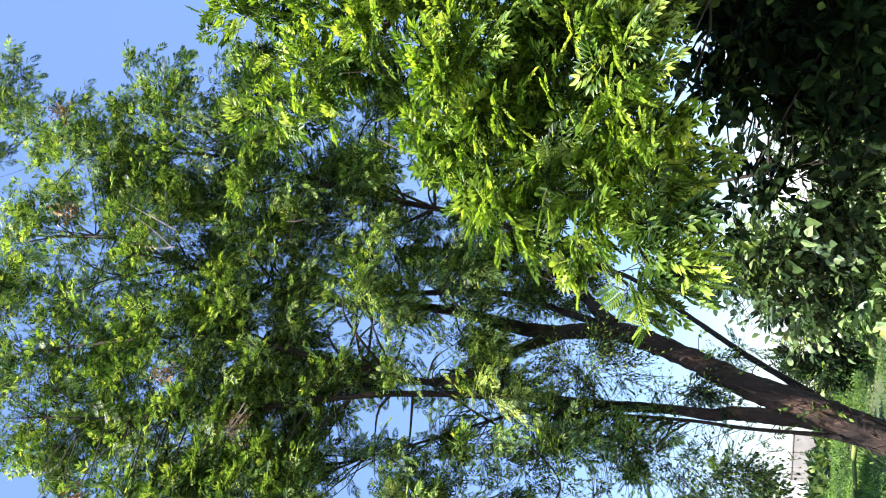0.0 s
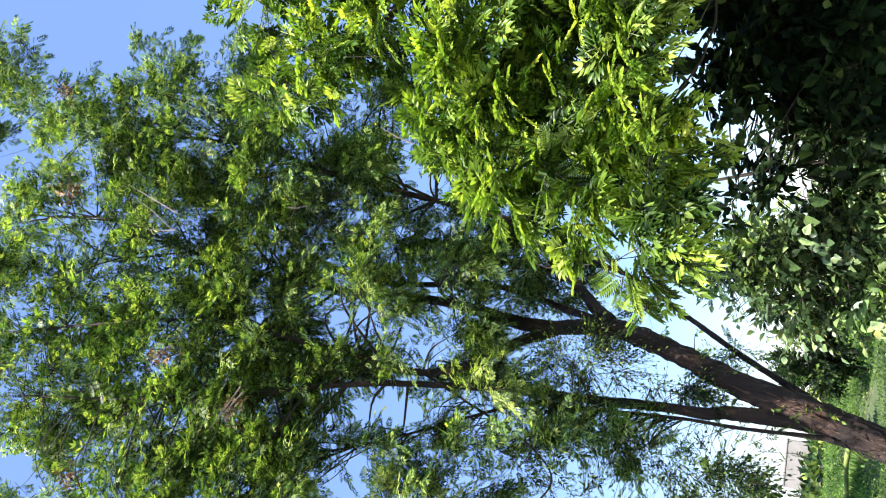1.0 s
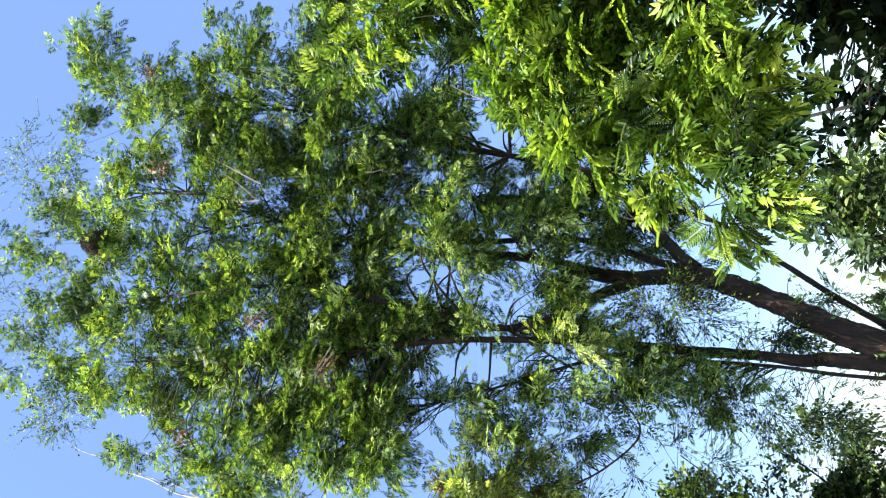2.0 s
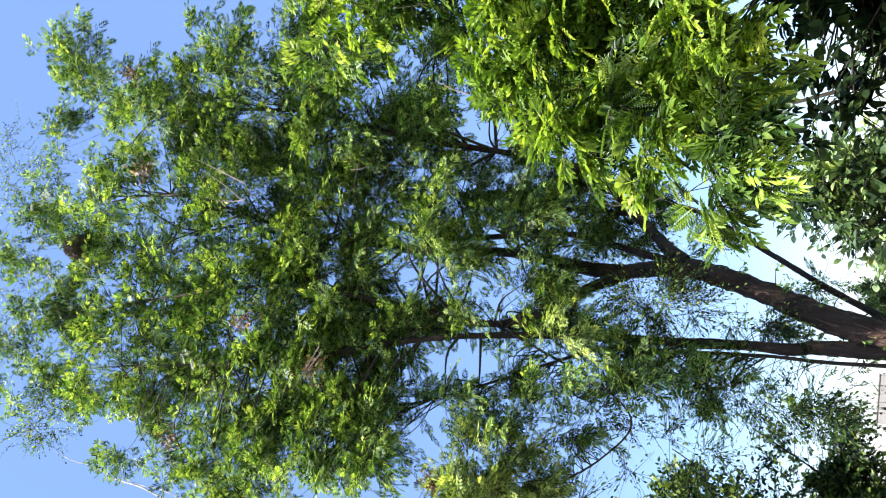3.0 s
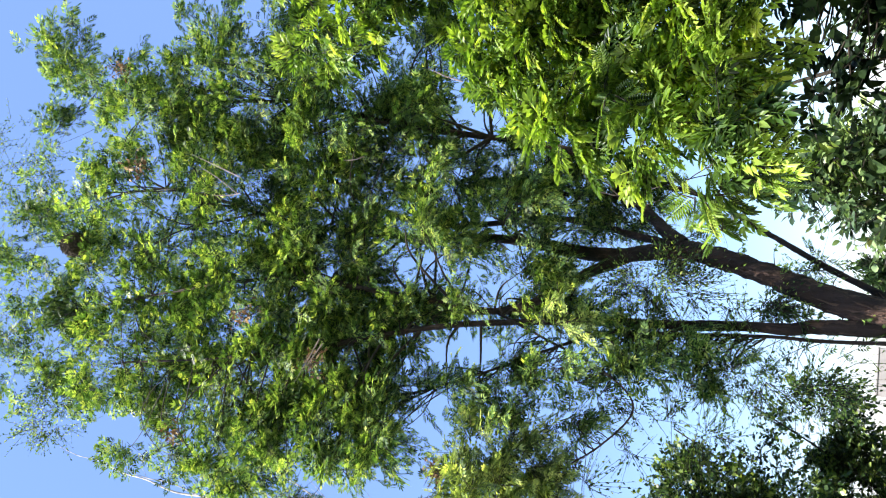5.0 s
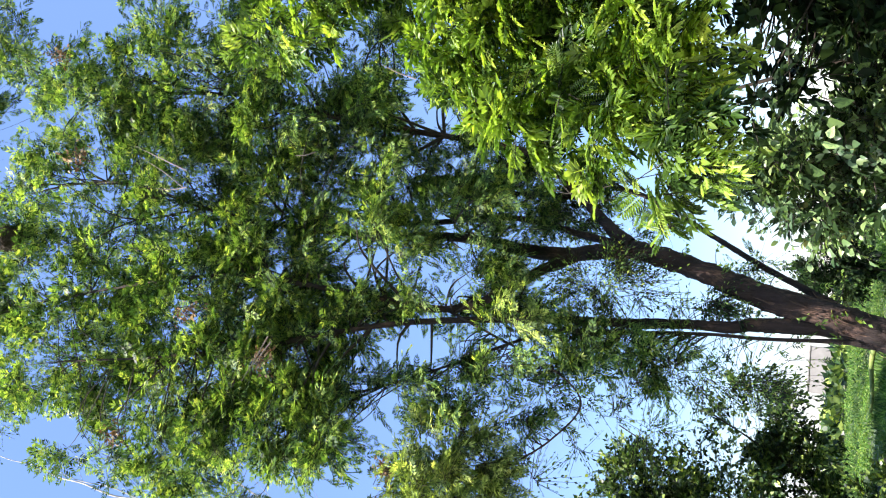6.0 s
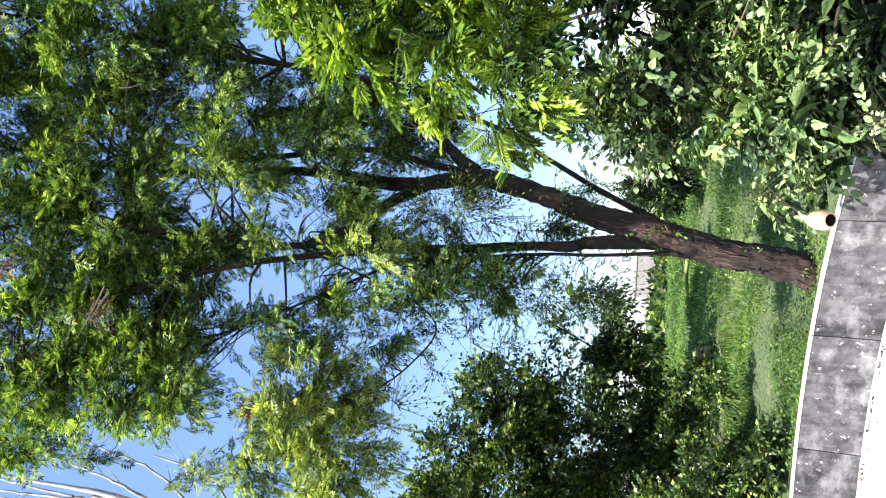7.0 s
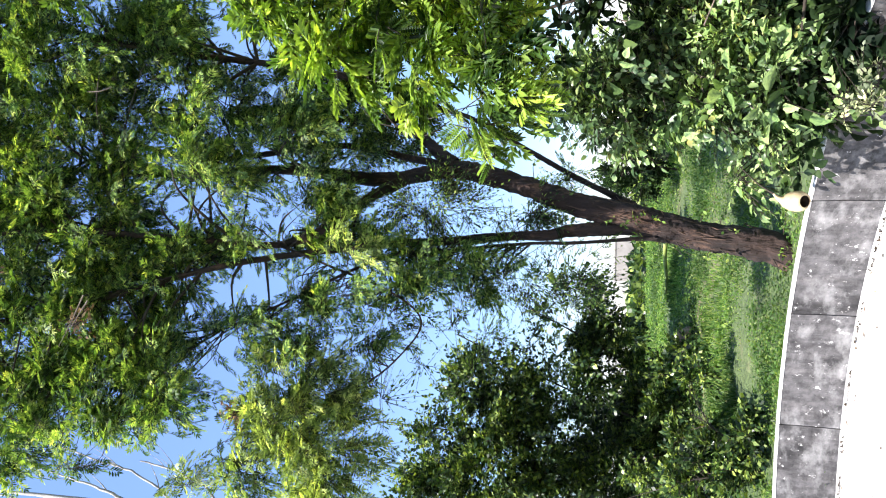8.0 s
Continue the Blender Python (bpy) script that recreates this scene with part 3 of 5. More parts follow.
CROWN_MID = [
    (2.52, 7.28, 6.50, 0.69, 0.84, 0.84, 0.6),
    (3.21, 7.27, 7.51, 0.74, 0.81, 0.81, 0.6),
    (1.57, 7.68, 5.17, 0.51, 0.72, 0.72, 0.5),
    (2.37, 6.85, 7.92, 0.72, 0.78, 0.78, 0.6),
    (-0.79, 6.51, 5.67, 0.44, 0.55, 0.55, 0.5),
    (-0.96, 6.37, 6.38, 0.51, 0.54, 0.54, 0.5),
    (-0.42, 6.22, 7.14, 0.39, 0.83, 0.83, 1),
    (-0.18, 6.21, 7.59, 0.39, 0.46, 0.46, 1.2),
    (-0.89, 6.13, 7.50, 0.39, 0.45, 0.45, 1),
    (-0.17, 6.61, 6.75, 0.40, 0.49, 0.49, 0.8),
    (1.69, 7.40, 6.35, 0.65, 0.75, 0.75, 0.6),
    (2.16, 7.09, 7.42, 0.72, 0.72, 0.72, 0.8),
    (1.36, 7.57, 5.78, 0.50, 0.56, 0.56, 0.6),
    (2.83, 6.83, 8.15, 0.90, 0.88, 0.90, 0.55),
    (4.16, 6.91, 9.36, 0.63, 0.93, 0.93, 1),
    (1.45, 6.72, 8.18, 0.72, 0.87, 0.87, 1.1),
    (0.22, 6.40, 7.81, 0.67, 0.82, 0.82, 1.5),
    (-0.99, 6.41, 7.84, 0.59, 0.72, 0.72, 1.4),
    (3.57, 7.14, 7.21, 0.40, 0.47, 0.47, 1.2),
    (-1.91, 6.53, 7.62, 0.51, 0.83, 0.83, 0.7),
    (1.55, 7.01, 6.81, 0.53, 0.67, 0.67, 0.6),
    (0.64, 6.30, 6.22, 0.53, 0.67, 0.67, 0.9),
    (-0.39, 6.48, 6.40, 0.48, 0.60, 0.60, 0.7),
    (-0.51, 5.90, 8.15, 0.38, 0.38, 0.38, 0.8),
    (-0.92, 5.90, 7.44, 0.37, 0.43, 0.43, 0.8),
    (-1.43, 5.80, 7.80, 0.37, 0.37, 0.37, 0.8),
    (-1.25, 5.90, 6.69, 0.30, 0.36, 0.36, 0.8),
    (-1.93, 5.70, 8.08, 0.31, 0.37, 0.37, 0.7),
    (-1.66, 5.70, 7.01, 0.30, 0.36, 0.36, 0.8),
    (-1.60, 5.70, 6.24, 0.23, 0.29, 0.29, 0.8),
    (-2.03, 5.60, 7.43, 0.24, 0.36, 0.36, 0.6),
    (-0.99, 5.90, 8.31, 0.43, 0.50, 0.50, 0.7),
    (-1.28, 5.90, 7.15, 0.33, 0.46, 0.46, 0.7),
    (-1.75, 5.80, 7.91, 0.34, 0.41, 0.41, 0.7),
    (-2.03, 5.70, 9.04, 0.29, 0.44, 0.44, 0.6),
    (0.46, 6.00, 8.27, 0.39, 0.39, 0.39, 0.7),
    (0.01, 6.10, 7.56, 0.38, 0.38, 0.38, 0.7),
    (-0.35, 6.30, 6.43, 0.38, 0.38, 0.38, 0.6),
    (1.57, 6.60, 6.58, 0.41, 0.48, 0.48, 0.5),
    (1.32, 6.00, 10.77, 0.56, 0.48, 0.56, 0.5),
    (0.71, 6.40, 6.50, 0.40, 0.40, 0.40, 0.5),
    (2.16, 5.80, 11.22, 0.48, 0.48, 0.48, 0.6),
    (0.86, 6.20, 7.29, 0.34, 0.41, 0.41, 0.4),
    (-2.53, 5.60, 9.80, 0.27, 0.51, 0.51, 0.6),
    (-2.61, 5.70, 8.64, 0.22, 0.48, 0.48, 0.6),
    (-2.53, 5.80, 7.62, 0.16, 0.33, 0.33, 0.5),
]
CROWN_LOW = [
    (0.95, 6.66, 5.62, 0.53, 0.73, 0.73, 0.6),
    (0.09, 6.59, 5.44, 0.51, 0.70, 0.70, 0.55),
    (0.80, 7.13, 5.01, 0.40, 0.59, 0.59, 0.5),
    (1.00, 7.80, 3.88, 0.23, 0.31, 0.31, 0.5),
    (0.20, 7.06, 5.49, 0.30, 0.37, 0.37, 0.9),
    (0.90, 6.40, 8.82, 0.32, 0.43, 0.43, 1),
    (-0.06, 7.68, 4.76, 0.34, 0.72, 0.72, 0.8),
    (-1.30, 6.22, 4.92, 0.35, 0.63, 0.63, 0.5),
    (-1.45, 6.06, 6.63, 0.56, 0.74, 0.74, 0.65),
    (-2.48, 6.00, 5.67, 0.36, 0.32, 0.36, 0.6),
    (0.02, 7.06, 4.85, 0.46, 0.72, 0.72, 0.5),
    (0.21, 7.40, 3.72, 0.33, 0.39, 0.39, 0.3),
    (1.46, 8.16, 5.43, 0.45, 0.67, 0.67, 0.8),
    (1.50, 8.40, 4.55, 0.45, 0.52, 0.52, 0.6),
    (2.04, 8.11, 4.94, 0.44, 0.57, 0.57, 0.8),
    (1.92, 8.30, 4.22, 0.37, 0.43, 0.43, 0.5),
    (-0.35, 7.40, 3.10, 0.35, 0.38, 0.38, 0.5),
    (0.38, 7.70, 2.86, 0.26, 0.39, 0.39, 0.14),
    (-0.18, 7.70, 2.32, 0.26, 0.44, 0.44, 0.12),
    (0.87, 7.90, 2.26, 0.20, 0.44, 0.44, 0.14),
    (-0.10, 7.20, 3.67, 0.47, 0.39, 0.47, 0.5),
    (-2.04, 5.60, 6.76, 0.23, 0.35, 0.35, 0.35),
    (-1.05, 6.20, 5.81, 0.37, 0.55, 0.55, 0.5),
    (-0.26, 6.80, 3.84, 0.33, 0.55, 0.55, 0.7),
    (-0.66, 6.20, 5.01, 0.36, 0.36, 0.36, 0.5),
    (-0.35, 6.90, 3.62, 0.27, 0.23, 0.27, 0.75),
    (-0.18, 6.90, 3.89, 0.22, 0.28, 0.28, 0.6),
    (-0.67, 6.40, 4.32, 0.15, 0.16, 0.16, 0.9),
    (-1.23, 6.30, 4.18, 0.18, 0.14, 0.18, 0.6),
    (-0.67, 6.30, 4.69, 0.13, 0.27, 0.27, 0.6),
    (-0.27, 6.70, 4.30, 0.18, 0.31, 0.31, 0.8),
    (-1.09, 6.30, 4.47, 0.18, 0.15, 0.18, 0.3),
    (-0.61, 7.00, 3.35, 0.09, 0.11, 0.11, 0.5),
    (-0.45, 7.20, 3.03, 0.25, 0.14, 0.25, 0.4),
    (-0.13, 7.20, 2.98, 0.19, 0.15, 0.19, 0.4),
    (-0.56, 6.30, 4.47, 0.15, 0.23, 0.23, 0.5),
    (-0.96, 6.35, 4.25, 0.26, 0.15, 0.26, 0.5),
    (-1.31, 6.30, 4.40, 0.20, 0.16, 0.20, 0.5),
    (-0.49, 6.60, 4.12, 0.18, 0.18, 0.18, 0.5),
    (-0.92, 6.20, 4.69, 0.17, 0.23, 0.23, 0.3),
    (-0.26, 7.00, 4.06, 0.20, 0.41, 0.41, 0.6),
    (-0.03, 7.20, 3.59, 0.15, 0.20, 0.20, 0.5),
    (-0.75, 6.60, 4.13, 0.17, 0.24, 0.24, 0.35),
    (-0.52, 6.40, 4.59, 0.15, 0.30, 0.30, 0.5),
]
CROWN_LIT = [
    (-2.02, 6.07, 4.80, 0.46, 0.60, 0.60, 0.9),
    (-1.60, 6.00, 4.92, 0.40, 0.49, 0.49, 1.0),
    (-2.09, 5.90, 4.92, 0.34, 0.54, 0.54, 1.1),
    (-2.31, 5.90, 4.47, 0.33, 0.39, 0.39, 0.9),
    (-1.26, 6.10, 4.80, 0.20, 0.35, 0.35, 0.5),
    (-2.35, 5.80, 5.43, 0.28, 0.34, 0.34, 0.6),
    (-2.51, 5.70, 6.02, 0.20, 0.40, 0.40, 0.6),
    (-2.09, 5.80, 5.64, 0.34, 0.23, 0.34, 0.35),
    (-1.82, 5.75, 4.78, 0.33, 0.44, 0.44, 1.0),
    (-1.54, 5.80, 5.25, 0.28, 0.28, 0.28, 0.8),
    (-1.46, 5.90, 4.62, 0.28, 0.33, 0.33, 0.9),
    (-2.02, 5.80, 4.38, 0.32, 0.27, 0.32, 0.9),
    (-0.06, 6.20, 4.52, 0.28, 0.34, 0.34, 0.5),
    (-1.46, 5.90, 5.03, 0.28, 0.34, 0.34, 0.8),
    (-2.14, 6.00, 4.27, 0.28, 0.10, 0.28, 0.5),
    (-1.71, 6.00, 4.39, 0.25, 0.10, 0.25, 0.6),
]
CROWN_VEIL = [
    (0.60, 6.10, 10.20, 2.50, 2.90, 1.20, 1),
    (0.60, 6.60, 7.60, 2.20, 1.30, 0.90, 1),
    (0.60, 7.20, 5.70, 1.30, 0.90, 0.70, 1),
    (-1.20, 6.10, 7.00, 1.00, 1.10, 0.70, 0.7),
]
FINE_TWIGS = [
    (1.22, 8.05, 4.72, 0.51, 0.65, 0.65, 0.8),
    (1.87, 7.97, 5.36, 0.52, 0.57, 0.57, 0.8),
    (0.41, 7.50, 3.76, 0.33, 0.73, 0.73, 0.8),
    (0.30, 7.60, 3.04, 0.26, 0.58, 0.58, 0.8),
    (0.19, 7.60, 2.58, 0.19, 0.38, 0.38, 0.6),
    (-0.38, 7.30, 2.76, 0.37, 0.49, 0.49, 0.9),
    (-0.39, 7.80, 2.45, 0.39, 0.45, 0.45, 0.7),
    (0.74, 7.90, 2.38, 0.20, 0.45, 0.45, 0.6),
    (1.28, 8.00, 3.51, 0.21, 0.41, 0.41, 0.7),
    (-1.02, 7.10, 3.19, 0.31, 0.49, 0.49, 0.3),
    (2.13, 7.68, 5.55, 0.59, 0.65, 0.65, 0.8),
    (0.48, 7.30, 3.89, 0.43, 0.52, 0.52, 1.2),
    (-1.14, 6.58, 5.21, 0.43, 0.60, 0.60, 0.35),
    (1.46, 5.20, 15.18, 1.05, 0.45, 1.05, 0.7),
    (-0.79, 5.23, 14.36, 1.19, 0.42, 1.19, 0.7),
    (-2.45, 5.53, 12.75, 0.64, 0.47, 0.64, 0.7),
    (-0.97, 6.90, 3.75, 0.34, 0.25, 0.34, 0.25),
    (-1.63, 6.30, 4.13, 0.14, 0.23, 0.23, 0.4),
    (-0.73, 6.60, 4.11, 0.24, 0.15, 0.24, 0.3),
    (-1.24, 6.60, 3.76, 0.24, 0.21, 0.24, 0.3),
    (-0.96, 7.00, 3.52, 0.25, 0.22, 0.25, 0.4),
    (-1.85, 6.30, 4.05, 0.14, 0.17, 0.17, 0.3),
    (-2.05, 6.10, 4.23, 0.34, 0.10, 0.34, 0.5),
]


def leaning_tree():
    rng = np.random.default_rng(11)
    tree = thing_at("tree", 0, 0, 0, "tall leaning brown tree with forked limbs and fine feathery leaves", "tree")
    foot = TRUNK[0]
    root = [(foot[0] - 0.06, foot[1], foot[2] - 0.55, foot[3] * 1.6), (foot[0] - 0.03, foot[1], foot[2] - 0.25, foot[3] * 1.22)]
    limb("trunk", root + TRUNK, tree, BARK, rng, 44, 22, 0.03, 0.16, 0.0)
    boughs = [LIMB_MAIN, LIMB_FORK, LIMB_RIGHT, LIMB_MID, LIMB_LEFT, LIMB_LEFT_TWIN, LIMB_THIN, LIMB_DROOP, LIMB_CROSS]
    limbs = [limb("limb", b, tree, BARK, rng, 16, 12, 0.05, 0.14, 0.0) for b in boughs]
    path = spline(TRUNK, 10)
    for i in range(30):
        p = path[rng.integers(6, len(path) - 2)]
        side = unit(np.array([rng.normal(), -0.25 - 0.5 * rng.random(), 0.4 * rng.normal()]))
        start = p[:3] + side * p[3] * 0.9
        reach = 0.10 + 0.22 * rng.random()
        tip = start + side * reach + np.array([0, 0, (rng.random() - 0.7) * reach])
        sprig = limb("sprig", [(*start, 0.006), (*((start + tip) / 2 + rng.normal(size=3) * 0.03), 0.004), (*tip, 0.002)], tree, TWIG, rng, 5, 4)
        k = rng.integers(4, 12)
        at = start + (tip - start) * (0.3 + 0.7 * rng.random((k, 1))) + rng.normal(size=(k, 3)) * 0.02
        v, f = blades(LOZENGE, at, rng.normal(size=(k, 3)), rng.normal(size=(k, 3)), 0.04 + 0.03 * rng.random(k), 0.022 + 0.015 * rng.random(k))
        tagged(piece("foliage", v, f, FEATHER, sprig), kind="stuff")
    ring = spline(TRUNK, 10)
    for i in range(34):
        k = rng.integers(12, 78)
        p, up = ring[k], unit(ring[k + 3, :3] - ring[k - 3, :3])
        turn = rng.uniform(-2.6, 0.3)
        side = np.array([math.cos(turn), math.sin(turn), 0.0])
        out = unit(side - up * np.dot(side, up))
        span = 0.10 + 0.22 * rng.random()
        across = np.cross(up, out)
        start = p[:3] + out * p[3] * 0.97
        way = [(*(start + up * span * q + out * lift + across * span * 0.03 * rng.normal()), r) for q, lift, r in ((0, -0.004, 0.004), (0.35, 0.002, 0.009), (0.7, 0.006, 0.007), (1.0, 0.01 + 0.07 * rng.random() ** 3, 0.002))]
        v, f = tube(spline(way, 3), 5)
        piece("bark_strip", v, f, STRIP, tree, smooth=True)
    for a, b in (((1.50, 4.90, 9.12), (1.21, 5.00, 8.23)),
                 ((1.37, 4.95, 9.06), (1.01, 5.05, 8.29)),
                 ((0.97, 4.90, 8.60), (1.01, 5.00, 8.18)),
                 ((2.52, 5.60, 6.03), (2.36, 5.70, 5.62)),
                 ((-0.88, 5.00, 6.74), (-0.59, 5.10, 6.62)),
                 ((-1.03, 5.00, 6.86), (-0.54, 5.10, 6.67)),
                 ((1.47, 5.40, 6.93), (1.53, 5.50, 6.73))):
        bend = [(p + q) / 2 + 0.015 * rng.normal() for p, q in zip(a, b)]
        limb("dead_twig", [(*b, 0.008), (*bend, 0.006), (*a, 0.003)], tree, PALE_TWIG, rng, 6, 5, 0.1)
    spec = dict(template=FEATHER_FROND, material=FEATHER, twig_material=TWIG, leaf=0.160, width=0.096, per=7, twig=0.28, droop=0.7)
    foliage(tree, CROWN_HIGH, boughs, limbs, rng, cover=5.7, gap=0.40, clump=0.17, open_at=-0.2, **{**spec, "leaf": 0.186, "width": 0.112})
    foliage(tree, CROWN_MID + CROWN_LOW, boughs, limbs, rng, cover=5.7, gap=0.40, clump=0.15, open_at=-0.12, **spec)
    foliage(tree, CROWN_LIT, boughs, limbs, rng, cover=5.0, gap=0.35, clump=0.16, open_at=-0.2, fork=3, reach=0.5, **{**spec, "material": LIT_FEATHER})
    foliage(tree, CROWN_VEIL, boughs, limbs, rng, cover=1.1, gap=0.25, clump=0.35, open_at=-0.3, fork=8, **spec)
    foliage(tree, FINE_TWIGS, boughs, limbs, rng, LOZENGE, FEATHER, TWIG, cover=1.2, leaf=0.045, width=0.022, per=6, twig=0.34, droop=0.5, gap=0.3, fork=5, reach=0.35, stem=0.003)
    return tree


leaning_tree()

# ---- the near tree with bright leaves ----
NEAR = [
    (1.98, 2.70, 4.94, 0.30, 0.31, 0.31, 0.8),
    (1.44, 2.70, 4.59, 0.21, 0.20, 0.21, 0.5),
    (2.03, 2.90, 4.17, 0.39, 0.37, 0.39, 0.8),
    (1.54, 2.70, 3.23, 0.32, 0.28, 0.32, 1),
    (1.55, 2.60, 2.65, 0.28, 0.29, 0.29, 1.1),
    (1.10, 2.70, 2.76, 0.26, 0.28, 0.28, 1.1),
    (1.12, 2.90, 3.36, 0.27, 0.24, 0.27, 0.8),
    (0.92, 2.60, 2.35, 0.23, 0.25, 0.25, 1),
    (2.32, 2.80, 3.52, 0.29, 0.59, 0.59, 1),
    (1.67, 2.80, 3.70, 0.35, 0.31, 0.35, 0.6),
    (0.85, 2.70, 2.90, 0.21, 0.23, 0.23, 1),
    (0.75, 2.60, 2.45, 0.14, 0.23, 0.23, 1),
    (1.83, 2.70, 3.05, 0.29, 0.32, 0.32, 1),
    (1.39, 2.90, 3.55, 0.25, 0.28, 0.28, 0.8),
    (1.65, 2.80, 4.36, 0.24, 0.26, 0.26, 0.6),
    (1.39, 2.80, 2.73, 0.24, 0.26, 0.26, 1),
    (1.31, 2.85, 3.03, 0.23, 0.25, 0.25, 1),
    (1.18, 2.80, 2.38, 0.20, 0.22, 0.22, 1),
    (1.86, 2.80, 3.26, 0.27, 0.29, 0.29, 1),
    (2.04, 2.80, 3.85, 0.26, 0.28, 0.28, 0.9),
    (1.89, 2.80, 2.62, 0.25, 0.23, 0.25, 1),
    (0.99, 2.60, 2.24, 0.20, 0.10, 0.20, 1),
    (0.64, 2.40, 2.16, 0.15, 0.08, 0.15, 0.8),
    (0.56, 2.50, 2.21, 0.11, 0.08, 0.11, 0.8),
    (1.67, 2.70, 2.33, 0.25, 0.13, 0.25, 1.1),
    (1.28, 2.50, 2.38, 0.28, 0.17, 0.25, 1),
    (2.15, 2.80, 2.56, 0.30, 0.34, 0.34, 1),
    (1.25, 2.60, 2.15, 0.11, 0.06, 0.11, 0.9),
    (1.08, 2.60, 2.17, 0.07, 0.05, 0.07, 0.7),
]
NEAR_INNER = [
    (2.22, 3.02, 5.34, 0.29, 0.28, 0.28, 0.8),
    (1.61, 3.02, 4.95, 0.21, 0.18, 0.19, 0.8),
    (2.27, 3.25, 4.48, 0.38, 0.33, 0.35, 0.8),
    (1.72, 3.02, 3.43, 0.31, 0.25, 0.29, 0.8),
    (1.74, 2.91, 2.78, 0.27, 0.26, 0.26, 0.8),
    (1.23, 3.02, 2.90, 0.25, 0.25, 0.25, 0.8),
    (1.25, 3.25, 3.57, 0.26, 0.22, 0.24, 0.8),
    (1.03, 2.91, 2.44, 0.23, 0.23, 0.23, 0.8),
    (2.60, 3.14, 3.75, 0.28, 0.53, 0.53, 0.8),
    (1.87, 3.14, 3.95, 0.34, 0.28, 0.32, 0.8),
    (0.95, 3.02, 3.06, 0.21, 0.21, 0.21, 0.8),
    (0.84, 2.91, 2.55, 0.14, 0.21, 0.21, 0.8),
    (2.05, 3.02, 3.22, 0.28, 0.29, 0.29, 0.8),
    (1.56, 3.25, 3.78, 0.24, 0.25, 0.25, 0.8),
    (1.85, 3.14, 4.69, 0.24, 0.23, 0.23, 0.8),
    (1.56, 3.14, 2.87, 0.24, 0.23, 0.23, 0.8),
    (1.47, 3.19, 3.20, 0.23, 0.23, 0.23, 0.8),
    (1.32, 3.14, 2.47, 0.20, 0.20, 0.20, 0.8),
    (2.08, 3.14, 3.46, 0.26, 0.26, 0.26, 0.8),
    (2.28, 3.14, 4.12, 0.25, 0.25, 0.25, 0.8),
    (2.12, 3.14, 2.74, 0.24, 0.21, 0.23, 0.8),
    (1.11, 2.91, 2.32, 0.20, 0.09, 0.18, 0.8),
    (0.72, 2.69, 2.23, 0.15, 0.07, 0.14, 0.8),
    (0.63, 2.80, 2.28, 0.11, 0.07, 0.10, 0.8),
    (1.87, 3.02, 2.42, 0.24, 0.12, 0.23, 0.8),
    (1.43, 2.80, 2.47, 0.27, 0.15, 0.23, 0.8),
    (2.41, 3.14, 2.68, 0.29, 0.31, 0.31, 0.8),
    # Hidden behind the front sprays; added to keep sun off the shaded shrub.
    (1.90, 3.70, 3.20, 0.40, 0.40, 0.40, 1),
    (2.20, 3.90, 2.95, 0.40, 0.35, 0.40, 1),
    (2.40, 3.60, 3.60, 0.40, 0.40, 0.40, 1),
    (1.65, 3.60, 3.60, 0.35, 0.35, 0.35, 1),
    (2.80, 4.00, 3.20, 0.45, 0.40, 0.45, 1),
]
# Crown added outside the view to block sky light on the shaded shrub.
NEAR_UNSEEN_SHADE = [
    (3.20, 2.50, 3.20, 0.80, 0.80, 0.80, 1),
    (3.90, 3.00, 3.10, 0.80, 0.80, 0.80, 1),
    (3.10, 1.80, 4.10, 0.80, 0.80, 0.80, 1),
    (4.00, 2.60, 4.50, 0.90, 0.90, 0.90, 1),
    (4.90, 3.80, 3.70, 0.90, 0.90, 0.90, 1),
    (4.60, 3.20, 5.40, 0.90, 0.90, 0.90, 1),
    (3.60, 1.60, 2.60, 0.70, 0.70, 0.70, 1),
    (4.60, 2.20, 2.60, 0.80, 0.80, 0.80, 1),
    (2.70, 0.80, 3.60, 0.80, 0.80, 0.80, 1),
    (2.50, 0.20, 4.70, 0.80, 0.80, 0.80, 1),
    (3.50, 0.60, 3.00, 0.80, 0.80, 0.80, 1),
    (3.00, 1.20, 5.10, 0.80, 0.80, 0.80, 1),
    (3.90, 1.20, 3.90, 0.80, 0.80, 0.80, 1),
]
PINNATE = [
    (0.49, 2.60, 2.25, 0.09, 0.11, 0.11, 1),
    (0.35, 2.60, 2.18, 0.06, 0.08, 0.08, 1),
    (0.86, 2.40, 2.60, 0.11, 0.12, 0.12, 0.6),
    (0.57, 2.60, 2.09, 0.09, 0.11, 0.11, 0.8),
]


